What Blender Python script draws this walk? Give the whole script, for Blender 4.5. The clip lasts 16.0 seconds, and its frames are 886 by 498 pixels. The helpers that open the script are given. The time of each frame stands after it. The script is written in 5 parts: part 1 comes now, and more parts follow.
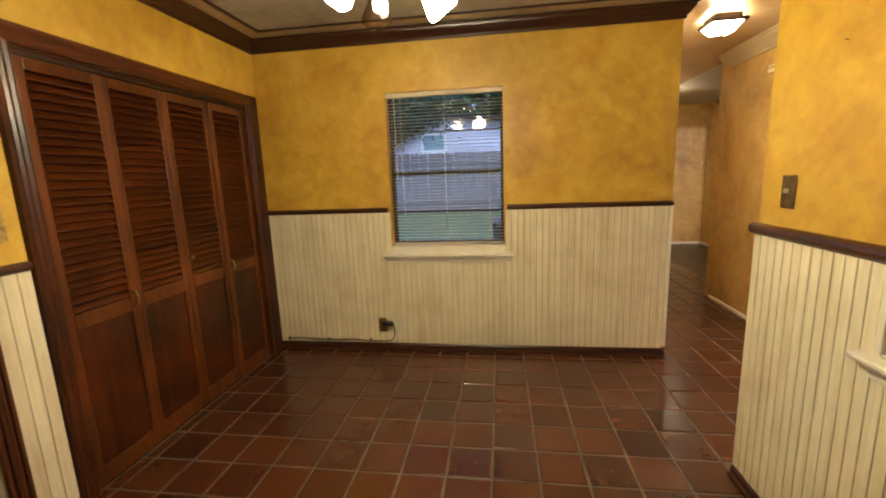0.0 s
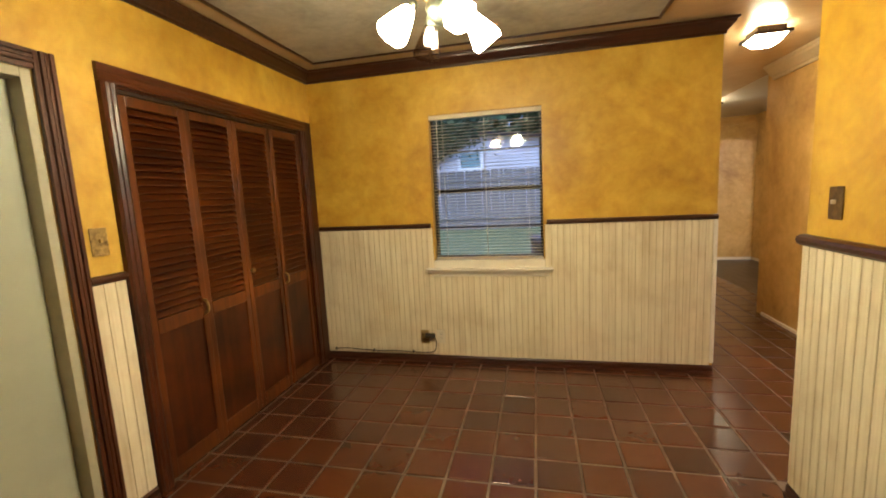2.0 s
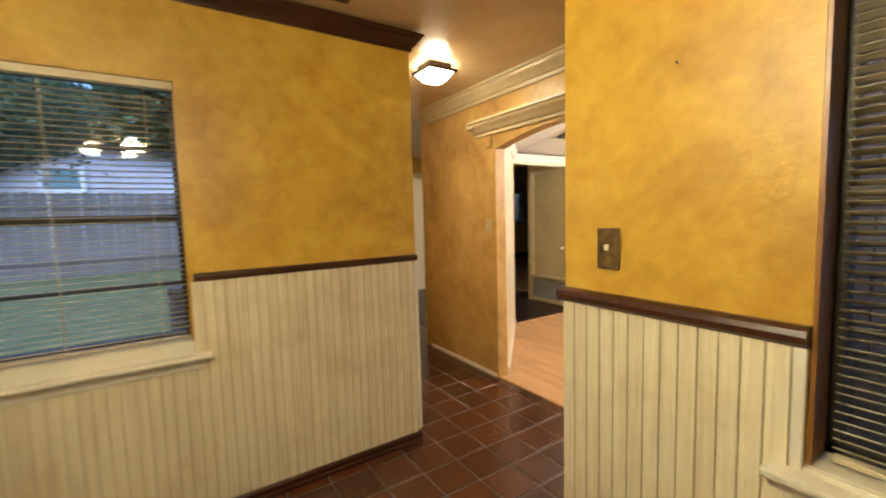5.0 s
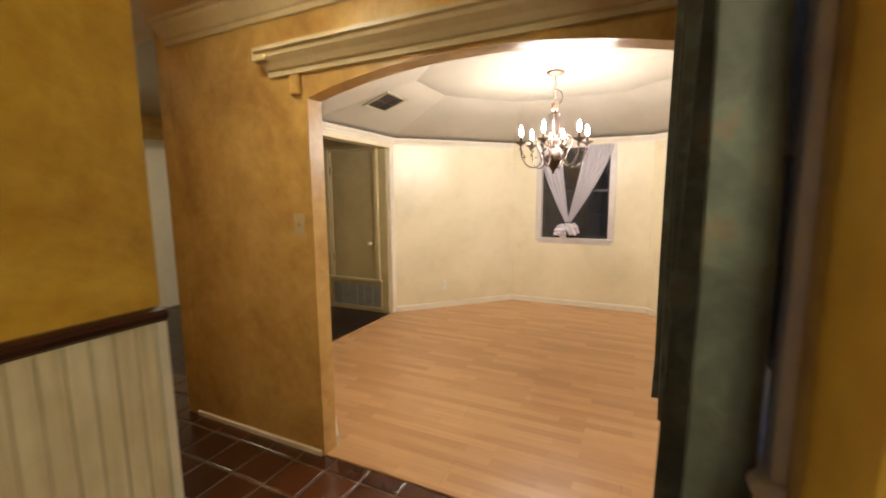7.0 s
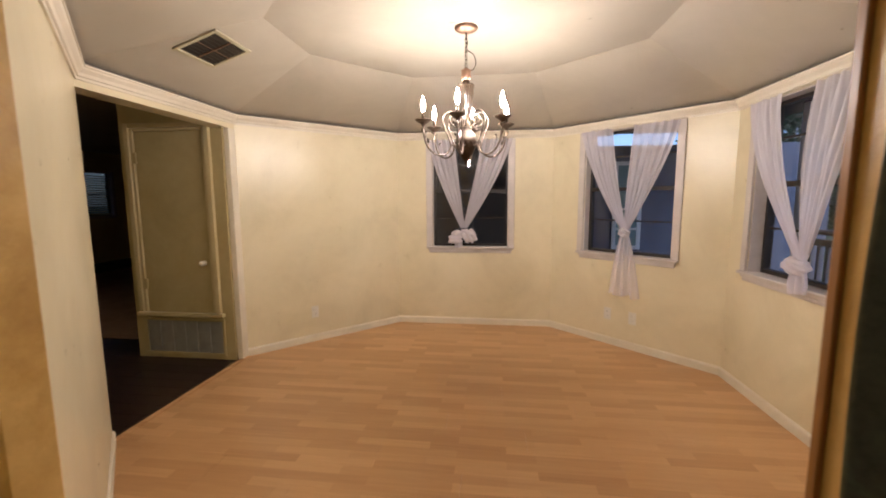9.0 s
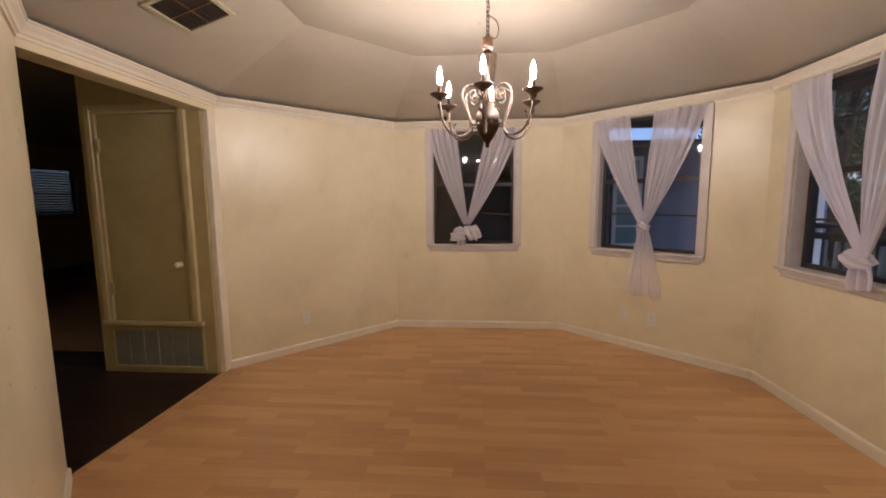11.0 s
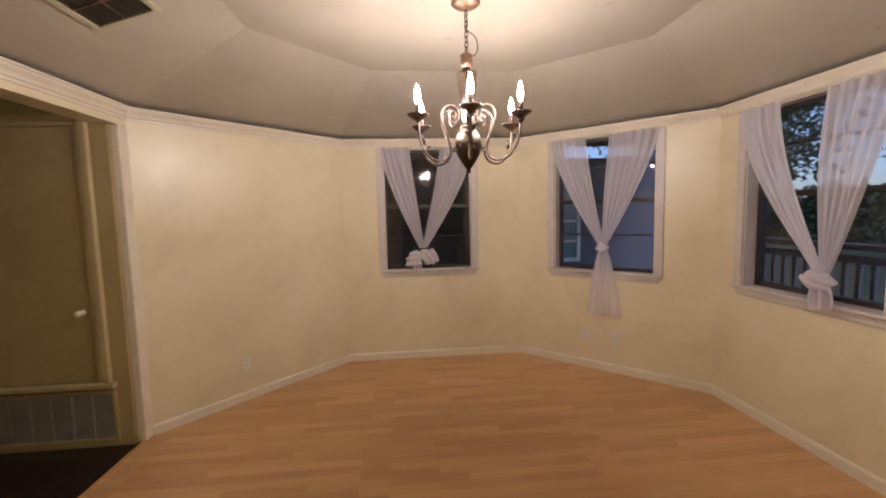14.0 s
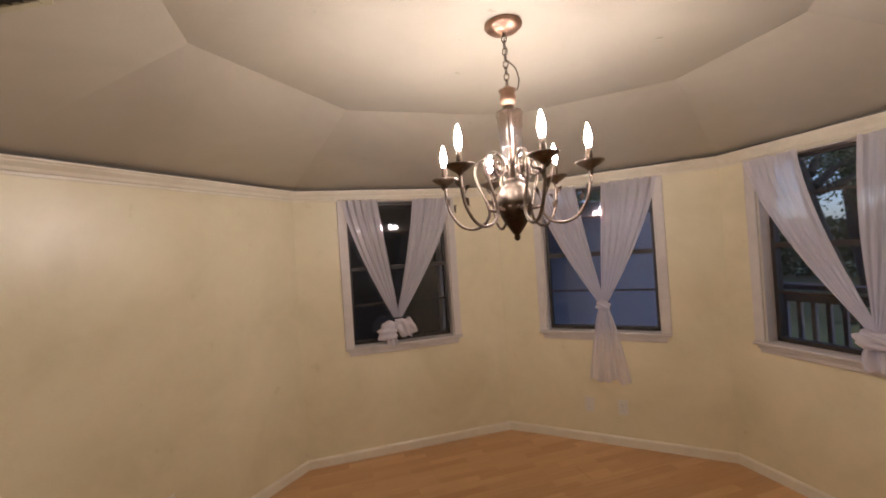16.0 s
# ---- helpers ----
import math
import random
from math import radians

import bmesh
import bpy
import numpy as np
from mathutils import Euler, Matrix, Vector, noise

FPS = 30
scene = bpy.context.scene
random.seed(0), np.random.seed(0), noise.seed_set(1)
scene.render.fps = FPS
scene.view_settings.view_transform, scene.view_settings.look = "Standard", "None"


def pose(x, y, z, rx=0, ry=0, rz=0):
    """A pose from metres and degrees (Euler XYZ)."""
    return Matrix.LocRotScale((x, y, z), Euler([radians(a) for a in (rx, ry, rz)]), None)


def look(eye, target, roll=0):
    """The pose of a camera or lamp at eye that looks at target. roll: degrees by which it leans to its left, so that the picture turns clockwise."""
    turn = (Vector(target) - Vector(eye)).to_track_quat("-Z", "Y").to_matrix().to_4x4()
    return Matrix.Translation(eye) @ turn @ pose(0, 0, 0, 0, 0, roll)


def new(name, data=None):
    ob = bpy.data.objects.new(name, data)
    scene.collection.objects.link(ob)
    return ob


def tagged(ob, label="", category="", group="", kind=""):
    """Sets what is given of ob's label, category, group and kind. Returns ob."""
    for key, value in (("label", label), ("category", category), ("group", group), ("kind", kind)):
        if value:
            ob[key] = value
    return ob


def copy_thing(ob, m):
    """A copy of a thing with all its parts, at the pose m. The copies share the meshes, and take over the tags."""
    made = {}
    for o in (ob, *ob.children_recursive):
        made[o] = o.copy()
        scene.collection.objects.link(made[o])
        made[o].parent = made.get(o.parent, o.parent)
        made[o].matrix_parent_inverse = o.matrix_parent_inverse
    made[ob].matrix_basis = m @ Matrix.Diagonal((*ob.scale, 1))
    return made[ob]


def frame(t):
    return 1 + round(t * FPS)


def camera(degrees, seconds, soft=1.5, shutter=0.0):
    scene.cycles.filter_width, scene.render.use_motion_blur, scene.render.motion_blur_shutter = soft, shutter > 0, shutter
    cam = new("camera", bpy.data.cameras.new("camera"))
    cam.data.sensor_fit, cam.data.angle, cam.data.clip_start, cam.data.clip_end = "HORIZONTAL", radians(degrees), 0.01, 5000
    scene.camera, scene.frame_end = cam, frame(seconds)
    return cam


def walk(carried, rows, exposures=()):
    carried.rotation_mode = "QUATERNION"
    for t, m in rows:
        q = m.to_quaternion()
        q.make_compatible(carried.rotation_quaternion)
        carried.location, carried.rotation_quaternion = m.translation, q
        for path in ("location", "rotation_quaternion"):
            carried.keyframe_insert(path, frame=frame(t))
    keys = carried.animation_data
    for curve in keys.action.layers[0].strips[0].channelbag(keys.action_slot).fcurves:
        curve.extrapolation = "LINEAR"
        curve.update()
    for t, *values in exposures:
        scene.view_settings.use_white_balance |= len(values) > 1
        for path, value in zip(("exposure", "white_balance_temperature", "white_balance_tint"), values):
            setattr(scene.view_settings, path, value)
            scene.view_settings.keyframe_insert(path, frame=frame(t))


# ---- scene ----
cam = camera(94.5, 16.0, 1.9, 0.5)
PATH = [
    (0, (0.186, 0.321, 1.365), (-0.09, 2.271, 1.014), -2.1),
    (0.5, (0.183, 0.267, 1.374), (-0.164, 2.215, 1.084), -2.5),
    (1, (0.178, 0.229, 1.371), (-0.206, 2.173, 1.099), -2.0),
    (1.5, (0.171, 0.207, 1.37), (-0.249, 2.145, 1.112), -2.5),
    (2, (0.166, 0.209, 1.364), (-0.281, 2.141, 1.102), -2.9),
    (2.5, (0.144, 0.243, 1.356), (-0.308, 2.173, 1.09), -2.7),
    (3, (0.121, 0.36, 1.353), (-0.145, 2.331, 1.143), -1.1),
    (3.5, (0.059, 0.538, 1.346), (0.166, 2.526, 1.153), -0.3),
    (4, (0.107, 0.737, 1.347), (0.594, 2.667, 1.149), -2.0),
    (4.5, (0.155, 0.977, 1.357), (0.967, 2.795, 1.162), -1.4),
    (5, (0.181, 1.236, 1.375), (1.274, 2.902, 1.206), -1.6),
    (7.3, (0.923, 2.397, 1.408), (2.759, 3.136, 1.125), -0.2),
    (7.5, (1.022, 2.456, 1.392), (2.884, 3.125, 1.099), -0.1),
    (8, (1.245, 2.607, 1.364), (3.171, 3.087, 1.121), -0.3),
    (8.5, (1.484, 2.688, 1.377), (3.442, 3.014, 1.133), -0.2),
    (11, (1.975, 2.985, 1.297), (3.955, 3.145, 1.064), -0.5),
    (11.5, (1.956, 3.028, 1.299), (3.935, 3.215, 1.074), -0.5),
    (12, (1.925, 3.072, 1.289), (3.906, 3.237, 1.065), 0.1),
    (12.5, (1.915, 3.081, 1.287), (3.895, 3.227, 1.053), 0.5),
    (13, (1.966, 3.088, 1.306), (3.944, 3.173, 1.025), 0.7),
    (13.5, (2.073, 3.127, 1.337), (4.061, 3.117, 1.12), -0.7),
    (14, (2.223, 3.239, 1.391), (4.207, 3.056, 1.213), -1.4),
    (14.5, (2.373, 3.363, 1.454), (4.339, 3.019, 1.334), -1.4),
    (15, (2.516, 3.432, 1.507), (4.469, 3.004, 1.433), -3.2),
    (15.5, (2.691, 3.498, 1.528), (4.638, 3.042, 1.514), -3.4),
    (16, (2.846, 3.6, 1.55), (4.766, 3.039, 1.564), -3.8),
]
EXPOSURES = [
    (0, 1.62, 6500, 10), (0.5, 1.7, 6500, 10), (3.0, 1.78, 6500, 9), (3.5, 1.74, 6460, 6), (4.0, 1.65, 6460, 6), (5.0, 1.48, 6450, 6), (7.3, 0.74, 6390, 3),
    (8.5, 0.52, 6430, 6), (10.8, -0.13, 6560, 13), (13.0, -0.1, 6560, 13), (14.5, -0.16, 6540, 12), (16, -0.38, 6520, 11),
]
walk(cam, [(t, look(eye, target, roll)) for t, eye, target, roll in PATH], EXPOSURES)

# ---- light ----
world = bpy.data.worlds.new("dusk")
world.use_nodes = True
scene.world = world
wn = world.node_tree.nodes
sky = wn.new("ShaderNodeTexSky")
sky.sky_type, sky.sun_disc = "NISHITA", False
sky.sun_elevation, sky.sun_rotation = radians(42), radians(240)
dusk = wn.new("ShaderNodeMix")
dusk.data_type, dusk.blend_type = "RGBA", "MULTIPLY"
dusk.inputs[0].default_value, dusk.inputs[7].default_value = 1.0, (0.80, 0.92, 1.32, 1)
world.node_tree.links.new(sky.outputs[0], dusk.inputs[6])
world.node_tree.links.new(dusk.outputs[2], wn["Background"].inputs[0])
wn["Background"].inputs[1].default_value = 0.15
sun = new("sun", bpy.data.lights.new("sun", "SUN"))
sun.data.energy, sun.data.angle, sun.data.color = 1.7, radians(40), (0.75, 0.84, 1.0)
sun.matrix_world = look((-14, -8, 16), (0, 0, 0))
FAN_GLOW, HALL_GLOW, CANDLE_GLOW = 73.0, 30.0, 740.0
FAN_TINT, HALL_TINT, CANDLE_TINT = (1.0, 0.875, 0.58), (1.0, 0.88, 0.62), (1.0, 0.875, 0.83)


# ---- materials ----
def mat(name, base=(0.5, 0.5, 0.5), rough=0.6, metal=0.0):
    m = bpy.data.materials.new(name)
    m.use_nodes = True
    b = m.node_tree.nodes["Principled BSDF"]
    b.inputs["Base Color"].default_value = (*base, 1)
    b.inputs["Roughness"].default_value = rough
    b.inputs["Metallic"].default_value = metal
    return m, m.node_tree.nodes, m.node_tree.links, b


def position(n, l, scale):
    g, mp = n.new("ShaderNodeNewGeometry"), n.new("ShaderNodeMapping")
    mp.inputs["Scale"].default_value = scale if isinstance(scale, tuple) else (scale, scale, scale)
    l.new(g.outputs["Position"], mp.inputs[0])
    return mp.outputs[0]


def noise_of(n, l, vec, scale, detail=4, rough=0.6, distort=0.0):
    t = n.new("ShaderNodeTexNoise")
    t.inputs["Scale"].default_value, t.inputs["Detail"].default_value = scale, detail
    t.inputs["Roughness"].default_value, t.inputs["Distortion"].default_value = rough, distort
    l.new(vec, t.inputs["Vector"])
    return t.outputs[0]


def ramp(n, l, fac, stops):
    r = n.new("ShaderNodeValToRGB")
    e = r.color_ramp.elements
    while len(e) < len(stops):
        e.new(0.5)
    for k, (p, c) in enumerate(stops):
        e[k].position, e[k].color = p, (*c, 1)
    l.new(fac, r.inputs[0])
    return r.outputs[0]


def mix(n, l, fac, a, b, mode="MIX"):
    m = n.new("ShaderNodeMix")
    m.data_type, m.blend_type = "RGBA", mode
    for sock, v in ((m.inputs[0], fac), (m.inputs[6], a), (m.inputs[7], b)):
        if isinstance(v, (int, float)):
            sock.default_value = v
        elif isinstance(v, tuple):
            sock.default_value = (*v, 1)
        else:
            l.new(v, sock)
    return m.outputs[2]


def bump(n, l, b, height, strength, dist=0.01):
    u = n.new("ShaderNodeBump")
    u.inputs["Strength"].default_value, u.inputs["Distance"].default_value = strength, dist
    l.new(height, u.inputs["Height"])
    l.new(u.outputs[0], b.inputs["Normal"])


def rough_of(n, l, b, fac, lo, hi):
    r = n.new("ShaderNodeMapRange")
    r.inputs[3].default_value, r.inputs[4].default_value = lo, hi
    l.new(fac, r.inputs[0])
    l.new(r.outputs[0], b.inputs["Roughness"])


def mottled(name, dark, mid, light, scale=2.2, rough=(0.35, 0.6), relief=0.25, grain=45, fine=0.35):
    """Paint with broad clouds, smaller blotches and a fine grain."""
    m, n, l, b = mat(name)
    v = position(n, l, 1.0)
    big = noise_of(n, l, v, scale, 5, 0.62, 0.6)
    small = noise_of(n, l, v, scale * 7, 4, 0.6, 0.3)
    tint = ramp(n, l, big, [(0.3, dark), (0.5, mid), (0.7, light)])
    tint2 = ramp(n, l, small, [(0.3, dark), (0.7, light)])
    l.new(mix(n, l, fine, tint, tint2), b.inputs["Base Color"])
    g = noise_of(n, l, v, grain, 5, 0.65)
    rough_of(n, l, b, small, *rough)
    bump(n, l, b, g, relief, 0.006)
    return m


def wood(name, dark, light, rough=0.4, axis="z", scale=1.0, relief=0.12, blotch=0.2):
    m, n, l, b = mat(name)
    s = {"x": (2.0, 55, 55), "y": (55, 2.0, 55), "z": (55, 55, 2.0)}[axis]
    v = position(n, l, tuple(k * scale for k in s))
    grain = noise_of(n, l, v, 1.0, 4, 0.6, 0.3)
    stain = noise_of(n, l, position(n, l, 1.0), 3.0, 4)
    info = n.new("ShaderNodeObjectInfo")
    c = ramp(n, l, grain, [(0.25, dark), (0.78, light)])
    c = mix(n, l, blotch, c, ramp(n, l, stain, [(0.2 + 0.3 * blotch, dark), (0.8, light)]))
    c = mix(n, l, mixfac(n, l, info.outputs["Random"], 0.25), c, dark)
    l.new(c, b.inputs["Base Color"])
    rough_of(n, l, b, stain, rough * 0.85, rough * 1.2)
    bump(n, l, b, grain, relief, 0.004)
    return m


def mixfac(n, l, sock, k):
    q = n.new("ShaderNodeMath")
    q.operation = "MULTIPLY"
    q.inputs[1].default_value = k
    l.new(sock, q.inputs[0])
    return q.outputs[0]


def metal(name, base, rough=0.35, tarnish=(0.05, 0.04, 0.03)):
    m, n, l, b = mat(name, base, rough, 1.0)
    f = noise_of(n, l, position(n, l, 1.0), 45, 3)
    l.new(ramp(n, l, f, [(0.1, tarnish), (0.75, base)]), b.inputs["Base Color"])
    rough_of(n, l, b, f, rough * 0.7, rough * 1.5)
    return m


def glow(name, color, strength):
    m, n, l, b = mat(name, (0.8, 0.75, 0.65), 0.4)
    b.inputs["Emission Color"].default_value = (*color, 1)
    b.inputs["Emission Strength"].default_value = strength
    return m


def pane_glass(name, tint, gloss):
    m = bpy.data.materials.new(name)
    m.use_nodes = True
    n, l = m.node_tree.nodes, m.node_tree.links
    n.remove(n["Principled BSDF"])
    t, g, f, q, a, x = (n.new("ShaderNode" + k) for k in ("BsdfTransparent", "BsdfGlossy", "LayerWeight", "Math", "Math", "MixShader"))
    t.inputs[0].default_value = (*tint, 1)
    g.inputs["Roughness"].default_value = gloss
    f.inputs[0].default_value = 0.5
    q.operation, a.operation = "POWER", "MULTIPLY_ADD"
    q.inputs[1].default_value, a.inputs[1].default_value, a.inputs[2].default_value = 5.0, 0.9, 0.045
    for u, v in ((f.outputs["Facing"], q.inputs[0]), (q.outputs[0], a.inputs[0]), (a.outputs[0], x.inputs[0]), (t.outputs[0], x.inputs[1]), (g.outputs[0], x.inputs[2]), (x.outputs[0], n["Material Output"].inputs[0])):
        l.new(u, v)
    return m


def sheer_cloth():
    m = bpy.data.materials.new("sheer_white_cloth")
    m.use_nodes = True
    n, l = m.node_tree.nodes, m.node_tree.links
    n.remove(n["Principled BSDF"])
    d, t, s, x, y = (n.new("ShaderNode" + k) for k in ("BsdfDiffuse", "BsdfTranslucent", "BsdfTransparent", "MixShader", "MixShader"))
    v = position(n, l, 1.0)
    weave = ramp(n, l, noise_of(n, l, v, 420, 2), [(0.35, (0.84, 0.80, 0.85)), (0.65, (0.94, 0.90, 0.96))])
    l.new(weave, d.inputs[0])
    l.new(weave, t.inputs[0])
    x.inputs[0].default_value, y.inputs[0].default_value = 0.4, 0.33
    for a, b in ((d.outputs[0], x.inputs[1]), (t.outputs[0], x.inputs[2]), (x.outputs[0], y.inputs[1]), (s.outputs[0], y.inputs[2]), (y.outputs[0], n["Material Output"].inputs[0])):
        l.new(a, b)
    return m


def tile_clay():
    m, n, l, b = mat("clay_tile")
    v = position(n, l, 1.0)
    info = n.new("ShaderNodeObjectInfo")
    isl = n.new("ShaderNodeNewGeometry")
    r = n.new("ShaderNodeMath")
    r.operation = "ADD"
    l.new(info.outputs["Random"], r.inputs[0])
    l.new(isl.outputs["Random Per Island"], r.inputs[1])
    w = n.new("ShaderNodeMath")
    w.operation = "FRACT"
    l.new(r.outputs[0], w.inputs[0])
    tone = ramp(n, l, w.outputs[0], [(0.0, (0.026, 0.008, 0.0045)), (0.25, (0.050, 0.013, 0.0055)), (0.5, (0.070, 0.017, 0.006)), (0.75, (0.092, 0.027, 0.009)), (1.0, (0.052, 0.018, 0.008))])
    cloud = noise_of(n, l, v, 9, 5, 0.65, 0.5)
    c = mix(n, l, 0.35, tone, ramp(n, l, cloud, [(0.2, (0.055, 0.016, 0.008)), (0.8, (0.11, 0.035, 0.014))]))
    l.new(c, b.inputs["Base Color"])
    rough_of(n, l, b, cloud, 0.16, 0.3)
    b.inputs["Coat Weight"].default_value, b.inputs["Coat Roughness"].default_value = 0.18, 0.12
    bump(n, l, b, noise_of(n, l, v, 11, 3), 0.09, 0.004)
    return m


def laminate():
    m, n, l, b = mat("light_oak_laminate")
    v = position(n, l, (1.0, 1.0, 1.0))
    rot = n.new("ShaderNodeMapping")
    rot.inputs["Rotation"].default_value = (0, 0, radians(90))
    l.new(v, rot.inputs[0])
    br = n.new("ShaderNodeTexBrick")
    br.offset, br.offset_frequency = 0.37, 2
    for k, val in (("Scale", 1.0), ("Mortar Size", 0.0004), ("Brick Width", 0.42), ("Row Height", 0.065), ("Bias", 0.0)):
        br.inputs[k].default_value = val
    br.inputs["Color1"].default_value = (0.44, 0.243, 0.108, 1)
    br.inputs["Color2"].default_value = (0.62, 0.372, 0.185, 1)
    br.inputs["Mortar"].default_value = (0.42, 0.23, 0.11, 1)
    l.new(rot.outputs[0], br.inputs["Vector"])
    grain = noise_of(n, l, position(n, l, (40, 2.2, 40)), 1.0, 6, 0.65, 0.8)
    c = mix(n, l, 0.28, br.outputs["Color"], ramp(n, l, grain, [(0.3, (0.46, 0.245, 0.105)), (0.7, (0.72, 0.44, 0.225))]))
    l.new(c, b.inputs["Base Color"])
    rough_of(n, l, b, grain, 0.26, 0.4)
    return m


def siding_paint(name, c):
    return mottled(name, tuple(k * 0.85 for k in c), c, tuple(min(1, k * 1.08) for k in c), 1.2, (0.5, 0.7), 0.15, 30, 0.2)


def glazed_cream(name, cream, glaze):
    """Cream paint with an umber glaze that runs in vertical streaks."""
    m, n, l, b = mat(name)
    v = position(n, l, 1.0)
    streak = noise_of(n, l, position(n, l, (38, 38, 1.6)), 1.0, 5, 0.7)
    blot = noise_of(n, l, v, 5, 4)
    info = n.new("ShaderNodeObjectInfo")
    c = mix(n, l, ramp(n, l, streak, [(0.42, (0, 0, 0)), (0.78, (0.55, 0.55, 0.55))]), cream, glaze)
    c = mix(n, l, ramp(n, l, blot, [(0.48, (0, 0, 0)), (0.85, (0.42, 0.42, 0.42))]), c, glaze)
    c = mix(n, l, mixfac(n, l, info.outputs["Random"], 0.12), c, glaze)
    l.new(c, b.inputs["Base Color"])
    rough_of(n, l, b, blot, 0.38, 0.55)
    bump(n, l, b, streak, 0.12, 0.003)
    return m


GOLD = mottled("gold_faux_plaster", (0.35, 0.165, 0.018), (0.555, 0.32, 0.032), (0.69, 0.45, 0.07), 1.9, (0.3, 0.5), 0.35, 38, 0.3)
HALL_GOLD = mottled("tan_gold_faux_plaster", (0.35, 0.19, 0.05), (0.59, 0.375, 0.12), (0.76, 0.53, 0.22), 1.9, (0.25, 0.42), 0.35, 38, 0.28)
CREAM = mottled("cream_wall_paint", (0.65, 0.575, 0.395), (0.73, 0.652, 0.458), (0.785, 0.705, 0.51), 1.6, (0.22, 0.4), 0.2, 60, 0.15)
TRIM = mottled("cream_trim_paint", (0.68, 0.62, 0.50), (0.74, 0.68, 0.56), (0.78, 0.72, 0.6), 5, (0.3, 0.45), 0.1, 40, 0.2)
GREYTRIM = mottled("greyed_white_window_paint", (0.50, 0.46, 0.44), (0.58, 0.53, 0.50), (0.64, 0.59, 0.55), 5, (0.35, 0.5), 0.12, 40, 0.2)
TAUPE = mottled("taupe_ceiling_paint", (0.39, 0.355, 0.29), (0.43, 0.39, 0.32), (0.47, 0.43, 0.355), 1.5, (0.24, 0.36), 0.12, 70, 0.15)
TANCEIL = mottled("tan_gloss_ceiling_paint", (0.54, 0.38, 0.20), (0.60, 0.44, 0.25), (0.66, 0.49, 0.29), 2.0, (0.13, 0.24), 0.08, 12, 0.2)
CLOUD = mottled("grey_cloud_ceiling_paint", (0.20, 0.18, 0.14), (0.36, 0.33, 0.26), (0.48, 0.44, 0.35), 2.6, (0.4, 0.6), 0.2, 40, 0.35)
OLIVE = mottled("khaki_wall_paint", (0.36, 0.29, 0.14), (0.42, 0.34, 0.17), (0.47, 0.39, 0.21), 2, (0.3, 0.45), 0.15, 45, 0.2)
KHAKITRIM = mottled("pale_khaki_trim_paint", (0.46, 0.38, 0.20), (0.52, 0.43, 0.24), (0.57, 0.48, 0.28), 4, (0.25, 0.4), 0.1, 45, 0.2)
BEAD = glazed_cream("cream_beadboard_paint", (0.79, 0.71, 0.51), (0.40, 0.26, 0.10))
GROOVE = mottled("umber_glaze", (0.33, 0.225, 0.09), (0.40, 0.29, 0.125), (0.47, 0.35, 0.17), 20, (0.5, 0.7), 0.1)
DARKWOOD = wood("dark_stained_wood", (0.018, 0.006, 0.003), (0.085, 0.024, 0.009), 0.32, "x")
DARKWOOD_Z = wood("dark_stained_wood_upright", (0.022, 0.006, 0.002), (0.14, 0.036, 0.009), 0.32, "z", 0.6, 0.06, 0.4)
CLOSET = wood("red_brown_stained_wood", (0.008, 0.0022, 0.0009), (0.125, 0.026, 0.0032), 0.3, "z", 0.45, 0.05, 0.6)
STILE = wood("worn_orange_brown_stained_wood", (0.016, 0.004, 0.0012), (0.24, 0.064, 0.009), 0.32, "z", 0.5, 0.05, 0.5)
for stained in (CLOSET, STILE):
    stained.node_tree.nodes["Principled BSDF"].inputs["Specular IOR Level"].default_value = 0.3
CLOSET_Y = wood("red_brown_stained_wood_level", (0.010, 0.0025, 0.001), (0.15, 0.032, 0.004), 0.3, "y", 0.6, 0.06, 0.5)
REVEALWOOD = wood("mid_brown_stained_wood_upright", (0.15, 0.06, 0.015), (0.42, 0.19, 0.055), 0.36, "z", 0.8, 0.06)
DOORWHITE = mottled("pale_grey_green_door_paint", (0.34, 0.35, 0.26), (0.38, 0.39, 0.29), (0.42, 0.43, 0.32), 1.5, (0.3, 0.4), 0.08, 40, 0.15)
DOORJAMB = mottled("dull_cream_jamb_paint", (0.36, 0.33, 0.22), (0.42, 0.38, 0.26), (0.47, 0.43, 0.30), 4, (0.35, 0.5), 0.1)
HALLTRIM = mottled("tan_cream_hall_trim_paint", (0.50, 0.41, 0.25), (0.57, 0.47, 0.30), (0.62, 0.52, 0.35), 4, (0.3, 0.45), 0.1)
TILE, LAMINATE = tile_clay(), laminate()
GROUT = mottled("worn_grout", (0.045, 0.025, 0.012), (0.085, 0.05, 0.026), (0.20, 0.135, 0.08), 5, (0.4, 0.65), 0.3, 90)
DARKPLANK = wood("dark_plank_floor_wood", (0.012, 0.007, 0.006), (0.045, 0.024, 0.017), 0.3, "y")
CARPET = mottled("beige_pink_carpet", (0.30, 0.20, 0.15), (0.38, 0.26, 0.20), (0.44, 0.31, 0.24), 6, (0.9, 1.0), 0.6, 220)
BRASS = metal("aged_brass", (0.62, 0.45, 0.18), 0.32)
DARKBRASS = metal("dark_aged_brass", (0.36, 0.23, 0.09), 0.4)
PEWTER = metal("antique_pewter_bronze", (0.23, 0.185, 0.15), 0.42, (0.06, 0.045, 0.034))
DARKIRON = metal("dark_bronze", (0.10, 0.07, 0.05), 0.38, (0.03, 0.02, 0.015))
COPPER = metal("brushed_copper_brown", (0.42, 0.27, 0.19), 0.38, (0.2, 0.12, 0.085))
